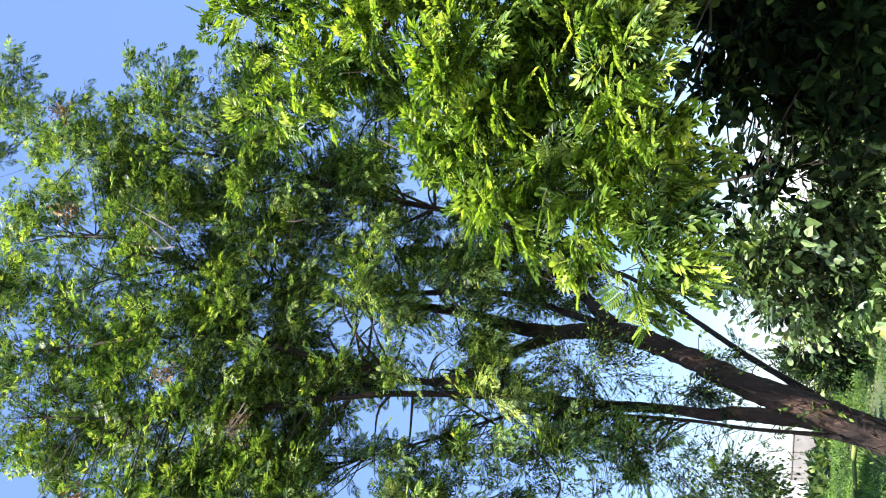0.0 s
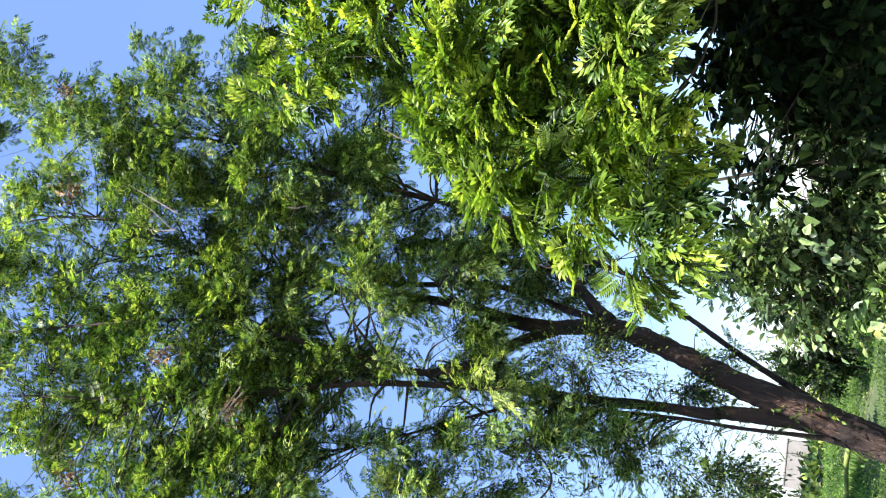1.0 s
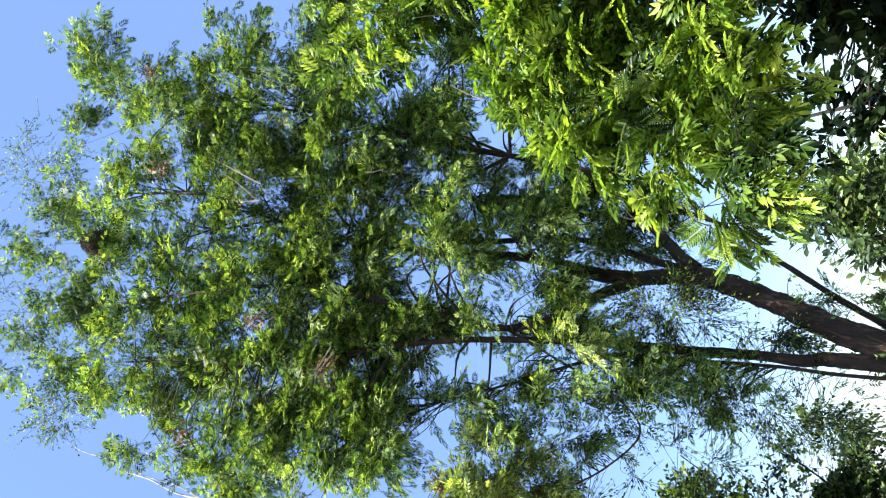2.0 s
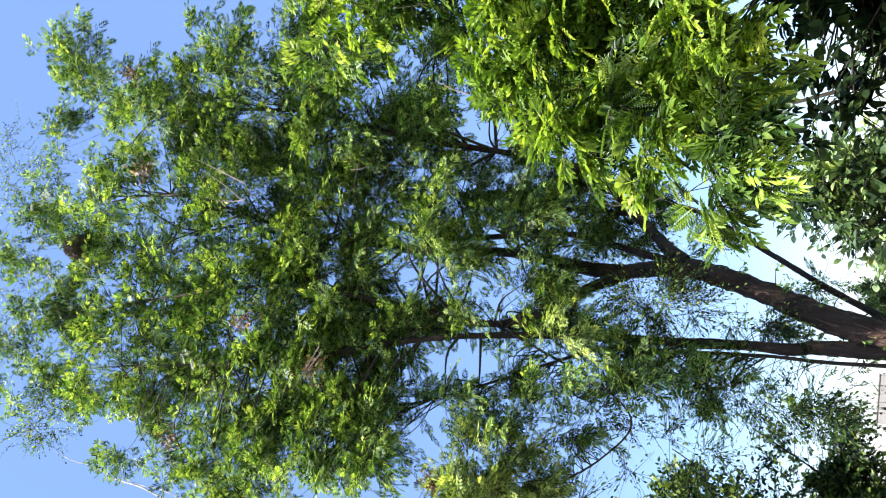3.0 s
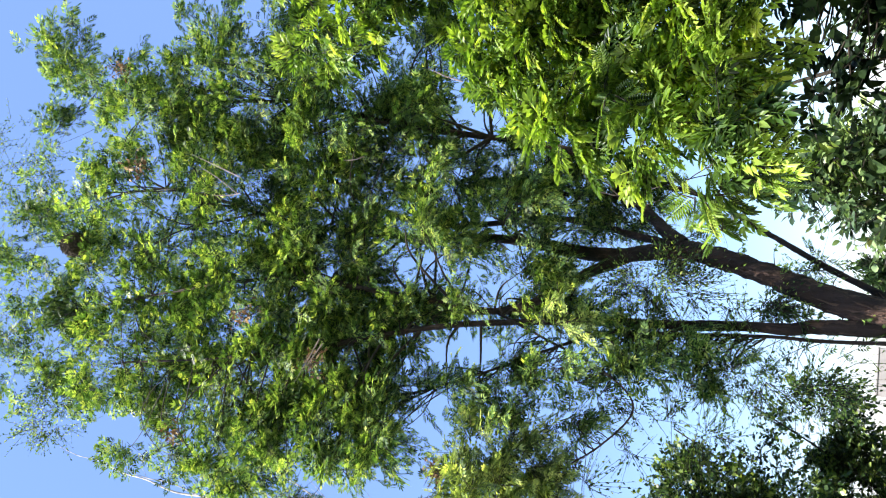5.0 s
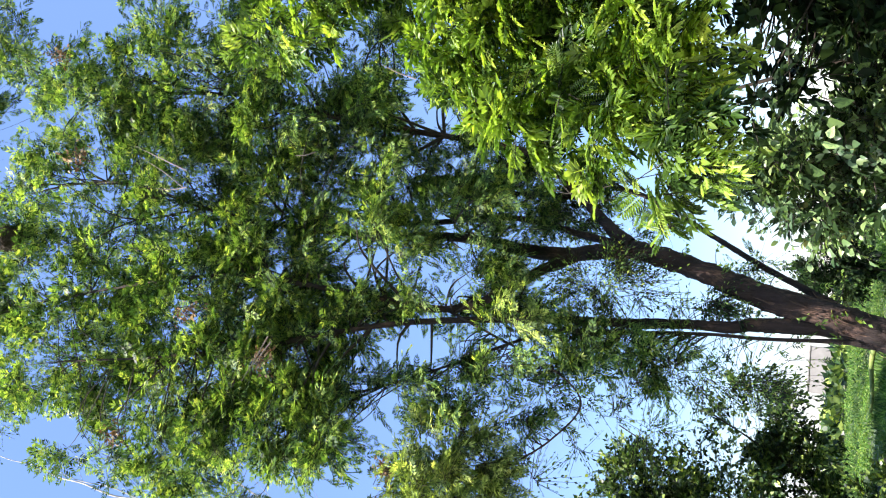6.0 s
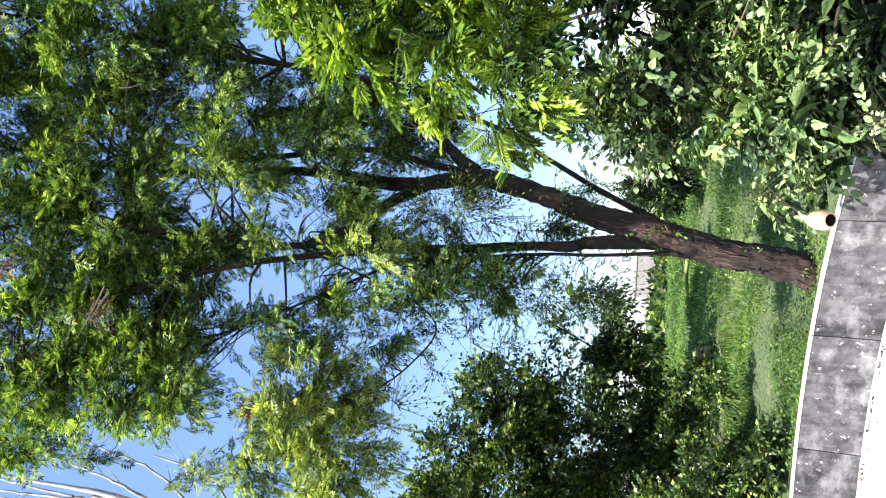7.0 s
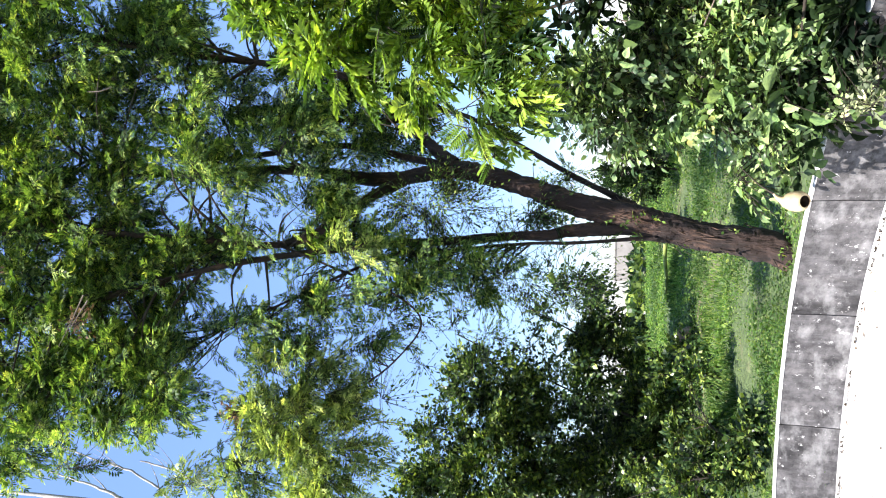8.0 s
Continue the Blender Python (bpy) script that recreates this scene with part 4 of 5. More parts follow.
def near_tree():
    rng = np.random.default_rng(5)
    tree = thing_at("near_tree", 0, 0, 0, "near tree with glossy yellow-green leaves hanging in sprays", "tree")
    trunk = [(4.3, 3.7, -0.1, 0.16), (4.2, 3.7, 1.0, 0.12), (4.0, 3.6, 2.4, 0.10), (3.6, 3.6, 3.6, 0.08)]
    limb("trunk", trunk, tree, BARK, rng, 14, 8)
    boughs = [[(4.0, 3.6, 2.4, 0.07), (2.9, 3.6, 3.0, 0.045), (1.8, 3.5, 3.3, 0.020), (1.1, 3.3, 3.2, 0.006)],
              [(3.6, 3.6, 3.6, 0.06), (2.7, 3.5, 4.3, 0.035), (2.0, 3.4, 4.7, 0.015), (1.6, 3.2, 4.8, 0.006)]]
    # Limbs out of view that carry the added shading crown.
    side = [[(4.0, 3.6, 2.4, 0.07), (3.9, 2.6, 3.1, 0.05), (3.4, 1.3, 3.8, 0.03), (2.8, 0.5, 4.5, 0.008)],
            [(3.6, 3.6, 3.6, 0.06), (4.2, 3.2, 4.2, 0.04), (4.5, 3.1, 5.0, 0.02), (4.6, 3.0, 5.6, 0.006)]]
    unseen_limbs = [limb("limb", b, tree, TWIG, rng, 8, 8) for b in side]
    limbs = [limb("limb", b, tree, TWIG, rng, 8, 8) for b in boughs]
    foliage(tree, [m for m in NEAR if m[2] > 2.95], boughs, limbs, rng, SPRAY_FROND, BRIGHT, TWIG, cover=4.6, leaf=0.138, width=0.102, per=7, twig=0.20, clump=0.18, droop=0.6, gap=0.3, open_at=-0.2, reach=0.35, stem=0.003, fork=2, loose=0.6, pull=(-0.7, 0, 0.1), single=BRIGHT_ONE)
    foliage(tree, [m for m in NEAR if m[2] <= 2.95], boughs, limbs, rng, SPRAY_FROND, BRIGHT, TWIG, cover=4.6, leaf=0.118, width=0.088, per=7, twig=0.16, clump=0.18, droop=0.6, gap=0.3, open_at=-0.2, reach=0.16, stem=0.0025, fork=1, loose=0.6, pull=(-0.7, 0, 0.1))
    foliage(tree, NEAR_INNER, boughs, limbs, rng, SPRAY_FROND, BRIGHT, TWIG, cover=3.2, leaf=0.115, width=0.082, per=7, twig=0.17, droop=0.6, gap=0.3, open_at=-0.2, reach=0.3, fork=1, stem=0.003, pull=(-0.5, 0, 0.1))
    foliage(tree, NEAR_UNSEEN_SHADE, side, unseen_limbs, rng, SPRAY_FROND, BRIGHT, TWIG, cover=3.5, leaf=0.25, width=0.18, per=7, twig=0.26, droop=0.6, open_at=-0.5, reach=0.5, fork=3)
    foliage(tree, PINNATE, boughs, limbs, rng, COMB_FROND, BRIGHT, TWIG, cover=4.0, leaf=0.115, width=0.062, per=4, twig=0.10, droop=0.3, gap=0.3, open_at=-0.6, reach=0.5, fork=0)


near_tree()

# ---- shrubs ----
SHADE = [
    (2.56, 4.30, 2.17, 0.49, 0.36, 0.49, 1.3),
    (2.57, 4.40, 1.80, 0.55, 0.34, 0.55, 1.4),
    (2.32, 4.10, 1.17, 0.63, 0.30, 0.63, 1.2),
    (3.13, 4.10, 1.89, 0.50, 0.76, 0.76, 1.2),
    (2.57, 4.30, 2.24, 0.26, 0.23, 0.26, 0.9),
    (2.52, 4.30, 1.86, 0.25, 0.25, 0.25, 1.3),
    (2.48, 4.30, 1.55, 0.24, 0.24, 0.24, 1.5),
    (3.10, 4.30, 2.31, 0.23, 0.31, 0.31, 1.2),
    (3.01, 4.30, 1.82, 0.22, 0.29, 0.29, 1.2),
    (2.96, 4.30, 2.52, 0.24, 0.20, 0.24, 1.0),
    (1.75, 4.25, 2.02, 0.26, 0.22, 0.24, 0.24),
    (1.50, 4.25, 1.98, 0.16, 0.18, 0.16, 0.3),
    # Low masses along the wall: dark leaves put where the ground lies in shade.
    (1.34, 4.40, 0.52, 0.20, 0.08, 0.20, 1.3),
    (1.05, 4.45, 0.50, 0.18, 0.07, 0.18, 1.3),
    (0.79, 4.55, 0.53, 0.16, 0.06, 0.16, 1.2),
    (1.56, 4.45, 0.58, 0.20, 0.11, 0.20, 2.2),
    (1.28, 4.40, 0.57, 0.15, 0.11, 0.15, 2.2),
    (1.06, 4.45, 0.57, 0.15, 0.10, 0.15, 2.2),
    (0.83, 4.50, 0.60, 0.14, 0.09, 0.14, 2.0),
    (0.68, 4.75, 0.63, 0.10, 0.07, 0.10, 1.6),
    (1.35, 4.15, 0.46, 0.14, 0.11, 0.14, 2.0),
    (1.17, 4.15, 0.47, 0.11, 0.08, 0.11, 1.8),
    (1.59, 4.30, 1.80, 0.12, 0.10, 0.12, 0.7),
    (2.27, 4.20, 1.49, 0.57, 0.33, 0.57, 0.87),
    (2.11, 4.30, 2.07, 0.22, 0.25, 0.25, 0.68),
    (2.08, 4.30, 1.72, 0.21, 0.24, 0.24, 0.87),
    (2.06, 4.30, 1.42, 0.23, 0.20, 0.23, 0.93),
    (1.78, 4.30, 1.52, 0.17, 0.20, 0.20, 0.81),
    (2.18, 4.30, 2.34, 0.20, 0.13, 0.20, 0.68),
    (1.38, 4.30, 2.12, 0.13, 0.11, 0.13, 0.4),
    (1.44, 4.30, 1.91, 0.10, 0.07, 0.10, 0.5),
]
BUSH = [
    (1.13, 4.95, 2.16, 0.29, 0.32, 0.32, 0.7),
    (1.13, 4.95, 1.84, 0.37, 0.34, 0.37, 1),
    (1.43, 4.65, 1.52, 0.34, 0.30, 0.34, 1),
    (1.41, 4.55, 1.08, 0.32, 0.31, 0.32, 1),
    (1.05, 4.65, 1.15, 0.29, 0.33, 0.33, 1.1),
    (0.98, 4.85, 1.49, 0.23, 0.29, 0.29, 0.8),
    (1.02, 4.55, 0.84, 0.31, 0.24, 0.31, 1.1),
    (0.70, 4.75, 0.89, 0.22, 0.18, 0.22, 0.8),
    (2.00, 4.85, 1.58, 0.35, 0.41, 0.41, 1),
    (2.07, 4.85, 1.04, 0.34, 0.47, 0.47, 1.1),
    (0.45, 4.75, 1.00, 0.15, 0.17, 0.17, 0.7),
    (1.25, 4.95, 2.13, 0.17, 0.18, 0.18, 0.9),
    (1.16, 4.60, 2.03, 0.21, 0.16, 0.21, 1.0),
    (1.19, 4.60, 1.79, 0.24, 0.15, 0.24, 1.0),
    (0.91, 4.80, 1.91, 0.21, 0.21, 0.21, 0.9),
    (1.01, 4.90, 2.18, 0.23, 0.19, 0.23, 0.7),
    (0.84, 4.80, 1.73, 0.21, 0.17, 0.21, 0.9),
    (0.97, 4.80, 1.14, 0.26, 0.23, 0.26, 1.0),
    (1.19, 4.90, 1.46, 0.27, 0.24, 0.27, 0.9),
    (1.38, 4.55, 1.28, 0.22, 0.22, 0.22, 1.0),
    (1.34, 4.50, 1.02, 0.21, 0.21, 0.21, 1.0),
    (1.36, 4.40, 0.81, 0.17, 0.20, 0.20, 1.0),
    (1.09, 4.60, 1.13, 0.18, 0.20, 0.20, 0.9),
    (0.79, 4.10, 0.52, 0.09, 0.05, 0.09, 0.5),
    (1.43, 4.60, 0.80, 0.20, 0.08, 0.20, 1.0),
    (0.83, 4.60, 0.85, 0.14, 0.07, 0.14, 1.0),
]
BUSH_LARGE = [
    (1.40, 4.45, 1.56, 0.18, 0.16, 0.18, 1),
    (1.34, 4.35, 1.12, 0.17, 0.14, 0.17, 1),
    (1.01, 4.40, 1.09, 0.16, 0.16, 0.16, 0.9),
    (0.86, 4.40, 0.86, 0.12, 0.12, 0.12, 1.3),
    (1.18, 4.50, 1.80, 0.15, 0.13, 0.15, 0.7),
    (0.70, 4.50, 0.84, 0.09, 0.10, 0.10, 1),
    (0.81, 4.60, 1.40, 0.13, 0.13, 0.13, 0.6),
    (1.72, 4.50, 1.32, 0.18, 0.22, 0.22, 1),
    (1.35, 4.35, 0.84, 0.13, 0.08, 0.13, 1.3),
    (1.08, 4.35, 0.88, 0.15, 0.08, 0.15, 1.1),
]
BUSH_INNER = [
    (1.46, 5.20, 1.43, 0.38, 0.29, 0.38, 1),
    (1.49, 5.00, 1.02, 0.35, 0.27, 0.35, 1),
    (1.02, 5.00, 1.01, 0.24, 0.24, 0.24, 1),
    (1.26, 4.95, 0.71, 0.34, 0.15, 0.34, 1),
    (1.18, 5.20, 1.62, 0.25, 0.21, 0.25, 0.9),
    (1.95, 5.20, 1.35, 0.29, 0.37, 0.37, 0.8),
    (1.07, 4.50, 1.95, 0.17, 0.15, 0.17, 0.45),
    (0.88, 4.50, 1.69, 0.15, 0.13, 0.15, 0.4),
    (1.17, 4.50, 1.59, 0.15, 0.13, 0.15, 0.4),
    (0.97, 4.50, 1.31, 0.14, 0.11, 0.14, 0.35),
]
BUSH_TRAIL = [
    (0.81, 4.00, 0.52, 0.06, 0.07, 0.07, 1),
    (0.74, 3.90, 0.47, 0.06, 0.06, 0.06, 1),
    (0.97, 4.00, 0.47, 0.05, 0.06, 0.06, 0.7),
    (0.70, 4.05, 0.56, 0.05, 0.04, 0.05, 0.7),
    (0.86, 3.90, 0.42, 0.07, 0.06, 0.07, 0.8),
]
LEFT_BUSH = [
    (-2.07, 12.80, 2.14, 0.74, 0.65, 0.74, 1.2),
    (-1.51, 13.00, 2.13, 0.59, 0.56, 0.59, 0.9),
    (-2.78, 12.00, 4.24, 0.94, 1.12, 1.12, 1),
    (-3.87, 11.60, 3.89, 0.90, 1.14, 1.14, 1),
    (-4.14, 13.50, 1.81, 1.21, 1.11, 1.21, 1.3),
    (-2.81, 13.00, 1.30, 0.52, 0.63, 0.63, 1.2),
    (-5.14, 11.70, 3.44, 1.10, 1.46, 1.46, 1),
    (-5.41, 13.50, 1.43, 0.98, 1.16, 1.16, 1),
    (-3.31, 12.80, 1.13, 0.72, 0.56, 0.72, 1.2),
    (-2.60, 12.30, 3.05, 0.93, 1.10, 1.10, 0.45),
    (-2.72, 12.30, 4.10, 0.53, 1.14, 1.14, 0.5),
    (-3.70, 12.20, 2.88, 0.82, 0.96, 0.96, 0.4),
    (-3.97, 13.40, 2.35, 1.44, 1.55, 1.55, 0.6),
    (-1.26, 12.60, 2.83, 0.84, 0.82, 0.84, 0.45),
    (-2.13, 11.80, 1.10, 0.38, 0.33, 0.38, 1.0),
    (-1.68, 11.50, 0.83, 0.23, 0.23, 0.23, 0.8),
    (-2.71, 11.50, 1.04, 0.41, 0.37, 0.41, 1.1),
    (-2.40, 12.40, 1.63, 0.45, 0.35, 0.45, 0.9),
    (-3.86, 11.80, 5.00, 0.85, 0.86, 1.01, 1),
    (-5.00, 11.80, 5.14, 0.90, 0.97, 1.08, 1),
]
LOW_SHRUB = [
    (-2.48, 8.40, 0.65, 0.33, 0.35, 0.35, 1),
    (-2.12, 8.20, 0.37, 0.35, 0.25, 0.35, 1),
    (-2.75, 8.40, 0.28, 0.39, 0.25, 0.39, 1),
    (-2.93, 8.60, 0.93, 0.41, 0.36, 0.41, 1),
    (-1.76, 9.60, 0.82, 0.30, 0.17, 0.30, 1.0),
    (-2.21, 9.00, 0.76, 0.28, 0.18, 0.28, 1.1),
    (-2.60, 9.00, 1.00, 0.28, 0.28, 0.28, 1.0),
    (-3.00, 9.40, 1.03, 0.45, 0.30, 0.45, 1.0),
    (-3.58, 10.50, 1.53, 0.34, 0.34, 0.34, 1.0),
]


def shaded_shrub():
    rng = np.random.default_rng(7)
    shrub = thing_at("shaded_shrub", 0, 0, 0, "tall shrub with broad leaves coloured dark for deep shade", "shrub")
    stems = [[(3.4, 4.6, -0.1, 0.05), (3.2, 4.5, 1.2, 0.04), (2.9, 4.3, 2.4, 0.025), (2.6, 4.3, 3.6, 0.012)],
             [(3.5, 4.6, -0.1, 0.05), (3.6, 4.4, 1.2, 0.04), (3.3, 4.2, 2.6, 0.025), (3.2, 4.2, 3.8, 0.012)]]
    limbs = [limb("stem", b, shrub, TWIG, rng, 8, 8) for b in stems]
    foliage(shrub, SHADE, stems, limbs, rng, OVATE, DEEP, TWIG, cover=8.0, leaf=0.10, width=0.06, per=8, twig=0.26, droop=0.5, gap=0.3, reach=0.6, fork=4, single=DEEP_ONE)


def broadleaf_bush():
    rng = np.random.default_rng(8)
    bush = thing_at("broadleaf_bush", 0, 0, 0, "broad-leaved green bush spilling over the concrete wall", "bush")
    stems = [[(1.9, 5.3, -0.1, 0.04), (1.7, 5.2, 0.6, 0.03), (1.3, 5.0, 1.3, 0.02), (1.0, 4.9, 1.9, 0.008)],
             [(2.0, 5.3, -0.1, 0.04), (2.0, 5.1, 0.8, 0.03), (1.9, 5.0, 1.7, 0.02), (1.7, 5.0, 2.6, 0.008)],
             [(1.9, 5.2, -0.1, 0.03), (1.4, 5.0, 0.5, 0.02), (1.0, 4.8, 0.8, 0.012), (0.6, 4.8, 0.9, 0.006)]]
    limbs = [limb("stem", b, bush, TWIG, rng, 8, 8) for b in stems]
    foliage(bush, BUSH, stems, limbs, rng, OVATE, BROAD, TWIG, cover=4.0, leaf=0.056, width=0.035, per=9, twig=0.24, droop=0.5, gap=0.22, reach=0.6, fork=5, vary=0.95)
    # These masses wear the darkened leaf, as shade within the bush.
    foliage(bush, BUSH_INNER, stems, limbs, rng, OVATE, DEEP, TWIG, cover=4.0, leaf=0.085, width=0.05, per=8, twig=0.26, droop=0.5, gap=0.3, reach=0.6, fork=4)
    foliage(bush, BUSH_TRAIL, stems, limbs, rng, OVATE, GREY_LEAF, TWIG, cover=1.8, leaf=0.030, width=0.018, per=8, twig=0.12, droop=0.3, gap=0.3, reach=0.5, fork=2, vary=0.95)
    for mass in BUSH_LARGE:
        at, way, nrm, ln, wd, (sa, sb) = sprays(rng, mass, 0.95, 0.135, 0.082, 3, 0.16, 0.6, 0.3, -0.3, vary=0.8)
        lone_leaves(bush, OVATE, BROAD_ONE, at, way, nrm, ln, wd)
    for i in range(12):
        start = np.array(BUSH_LARGE[i % len(BUSH_LARGE)][:3]) + rng.normal(size=3) * 0.12 + np.array([0.05, 0.12, 0.06])
        ends = start + rng.normal(size=3) * np.array([0.26, 0.10, 0.22])
        bend = (start + ends) / 2 + rng.normal(size=3) * 0.04
        v, f = tube(spline([(*start, 0.0045), (*bend, 0.0036), (*ends, 0.002)], 5), 6)
        piece("dry_twig", v, f, PALE_TWIG, limbs[i % len(limbs)], smooth=True)


def dense_bush():
    rng = np.random.default_rng(9)
    bush = thing_at("dense_bush", 0, 0, 0, "dense dark green bush with small oval leaves beside the lawn", "bush")
    stems = [[(-3.42, 12.87, 0.40, 0.029), (-3.28, 12.73, 1.33, 0.023), (-2.63, 12.73, 3.17, 0.016), (-1.83, 12.73, 5.02, 0.012)],
             [(-3.67, 12.87, 0.40, 0.029), (-3.93, 12.73, 1.60, 0.023), (-3.80, 12.73, 3.97, 0.016), (-3.67, 12.60, 6.58, 0.012)],
             [(-3.28, 12.60, 0.40, 0.025), (-2.63, 12.60, 1.07, 0.019), (-1.83, 12.60, 2.38, 0.016), (-1.18, 12.60, 3.70, 0.012)]]
    limbs = [limb("stem", b, bush, TWIG, rng, 8, 8) for b in stems]
    foliage(bush, LEFT_BUSH, stems, limbs, rng, LOZENGE, DARK, TWIG, cover=6.5, leaf=0.095, width=0.062, per=9, twig=0.30, droop=0.3, gap=0.55, fork=6, reach=0.5)


def low_shrub():
    rng = np.random.default_rng(10)
    x, y = LOW_SHRUB[0][:2]
    shrub = thing_at("low_shrub", 0, 0, 0, "low leafy shrub with dark and sunlit green leaves", "shrub")
    g = float(rise(np.float64(x), np.float64(y)))
    stems = [[(x - 0.1, y, g - 0.1, 0.02), (x - 0.2, y, g + 0.3, 0.015), (x - 0.3, y, g + 0.7, 0.008)], [(x + 0.1, y, g - 0.1, 0.02), (x + 0.2, y, g + 0.3, 0.015), (x + 0.4, y, g + 0.6, 0.008)]]
    limbs = [limb("stem", b, shrub, TWIG, rng, 8, 6) for b in stems]
    foliage(shrub, LOW_SHRUB, stems, limbs, rng, LOZENGE, DARK, TWIG, cover=6.0, leaf=0.075, width=0.048, per=8, twig=0.22, droop=0.3, gap=0.4, fork=4)


shaded_shrub()
broadleaf_bush()
dense_bush()
low_shrub()

# ---- the bare tree ----
BARE = [[(-6.51, 12.00, 9.65, 0.111), (-6.15, 12.00, 11.40, 0.097), (-5.93, 12.00, 12.95, 0.073), (-5.93, 12.00, 14.42, 0.047), (-5.98, 12.00, 15.80, 0.034), (-6.02, 12.10, 17.00, 0.030), (-6.22, 12.00, 18.50, 0.026), (-6.17, 11.90, 19.80, 0.022), (-6.33, 12.00, 21.30, 0.019), (-6.27, 12.00, 22.60, 0.015), (-6.40, 12.00, 24.00, 0.011), (-6.38, 12.00, 25.25, 0.006)],
        [(-6.15, 12.00, 11.40, 0.062), (-5.85, 12.00, 12.09, 0.045), (-5.62, 12.00, 12.80, 0.032), (-5.48, 12.00, 13.61, 0.023), (-5.34, 12.00, 14.62, 0.013), (-5.36, 12.00, 15.70, 0.005)],
        [(-6.24, 12.00, 10.51, 0.039), (-5.41, 12.00, 11.43, 0.026), (-5.08, 12.00, 12.36, 0.023), (-4.93, 12.00, 13.24, 0.019), (-4.33, 12.00, 16.54, 0.016)],
        [(-6.51, 12.00, 9.65, 0.039), (-5.39, 12.00, 10.13, 0.026), (-4.98, 12.00, 11.01, 0.022), (-4.86, 12.00, 11.91, 0.014)],
        [(-5.93, 12.00, 12.95, 0.046), (-6.14, 12.00, 13.91, 0.038), (-6.26, 12.00, 15.26, 0.029), (-6.34, 12.00, 16.32, 0.024)],
        [(-6.12, 12.00, 14.11, 0.030), (-6.08, 12.00, 15.73, 0.024), (-6.05, 12.00, 16.82, 0.020), (-6.03, 12.00, 17.74, 0.017), (-6.05, 12.00, 18.94, 0.014), (-6.19, 12.00, 20.19, 0.011), (-6.17, 12.00, 21.56, 0.007)],
        [(-6.40, 12.00, 15.27, 0.020), (-6.57, 12.00, 16.73, 0.016), (-6.80, 12.00, 17.84, 0.014), (-7.07, 12.00, 19.38, 0.011), (-7.28, 12.00, 20.92, 0.006)]]


def bare_tree():
    rng = np.random.default_rng(3)
    tree = thing_at("bare_tree", 0, 0, 0, "bare dead tree with smooth white branches", "tree")
    a = BARE[0][0]
    trunk = [(a[0] - 0.7, 12.0, 0.2, 0.24), (a[0] - 0.6, 12.0, 3.0, 0.20), (a[0] - 0.3, 12.0, a[2] * 0.8, 0.16)]
    limb("trunk", trunk + BARE[0], tree, PALE, rng, 14, 8, 0.05)
    for b in BARE[1:]:
        limb("limb", b, tree, PALE, rng, 10, 5, 0.05, 0.0, 0.55)
        path = spline(b, 6)
        for i in rng.choice(np.arange(6, len(path) - 3), 4, replace=False):
            p, r = path[i, :3], path[i, 3]
            ahead = unit(path[i + 2, :3] - p)
            side = unit(np.cross(ahead, rng.normal(size=3)))
            reach = 0.35 + 0.5 * rng.random()
            limb("twig", [(*p, r * 0.5), (*(p + (ahead * 0.7 + side * 0.5) * reach * 0.5), r * 0.35), (*(p + (ahead * 1.1 + side * 0.6) * reach), r * 0.12)], tree, PALE, rng, 6, 4, 0.05)


bare_tree()


# ---- terrace wall ----
def parapet():
    wall = thing_at("wall_terrace", 0, 0, 0, "low curved weathered concrete wall round a terrace", "wall", kind="structure")
    step = 0.2417
    n = round(2 * math.pi / step)
    step = 2 * math.pi / n
    gap = 0.004 / RING
    top = WALL_H - 0.016
    face = [(RING, FLOOR_Z), (RING + 0.004, top * 0.5), (RING, top), (RING + WALL_T, top), (RING + WALL_T, -0.3), (RING, -0.3)]
    # The sunlit top, shaped as a thin cap in the paler colour.
    cap = [(RING - 0.006, top + 0.003), (RING - 0.004, WALL_H - 0.006), (RING + 0.010, WALL_H), (RING + WALL_T - 0.01, WALL_H), (RING + WALL_T + 0.006, WALL_H - 0.006), (RING + WALL_T + 0.006, top + 0.003)]
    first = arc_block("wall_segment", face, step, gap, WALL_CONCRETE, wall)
    skirt = [(RING - 0.032, FLOOR_Z + 0.002), (RING - 0.030, FLOOR_Z + 0.008), (RING - 0.004, FLOOR_Z + 0.020), (RING - 0.004, FLOOR_Z + 0.002)]
    first_skirt = arc_block("fillet", skirt, step, gap, LIT_PALE, wall)
    first_cap = arc_block("coping", cap, step, gap, LIT_PALE, wall)
    for i in range(n):
        for block in (first, first_cap, first_skirt):
            ob = block if i == 0 else new(block.name.split(".")[0], block.data)
            ob.parent = wall
            ob.matrix_basis = pose(RING_X, RING_Y, 0, 0, 0, -math.degrees(i * step - 0.0107))


def arc_block(name, prof, step, gap, material, wall):
    """A block of the curved wall from its cross-section."""
    v, f = [], []
    cuts = 10
    for i in range(cuts + 1):
        a = gap + (step - 2 * gap) * i / cuts
        for r, z in prof:
            v.append((r * math.sin(a), r * math.cos(a), z))
    m = len(prof)
    for i in range(cuts):
        for j in range(m):
            k = (j + 1) % m
            f.append((i * m + j, i * m + k, (i + 1) * m + k, (i + 1) * m + j))
    bm = bmesh.new()
    bv = [bm.verts.new(p) for p in v]
    for q in f:
        bm.faces.new([bv[i] for i in q])
    bm.faces.new(bv[:m])
    bm.faces.new(bv[-m:][::-1])
    bmesh.ops.recalc_face_normals(bm, faces=bm.faces[:])
    return part(name, bm, material, wall)


parapet()


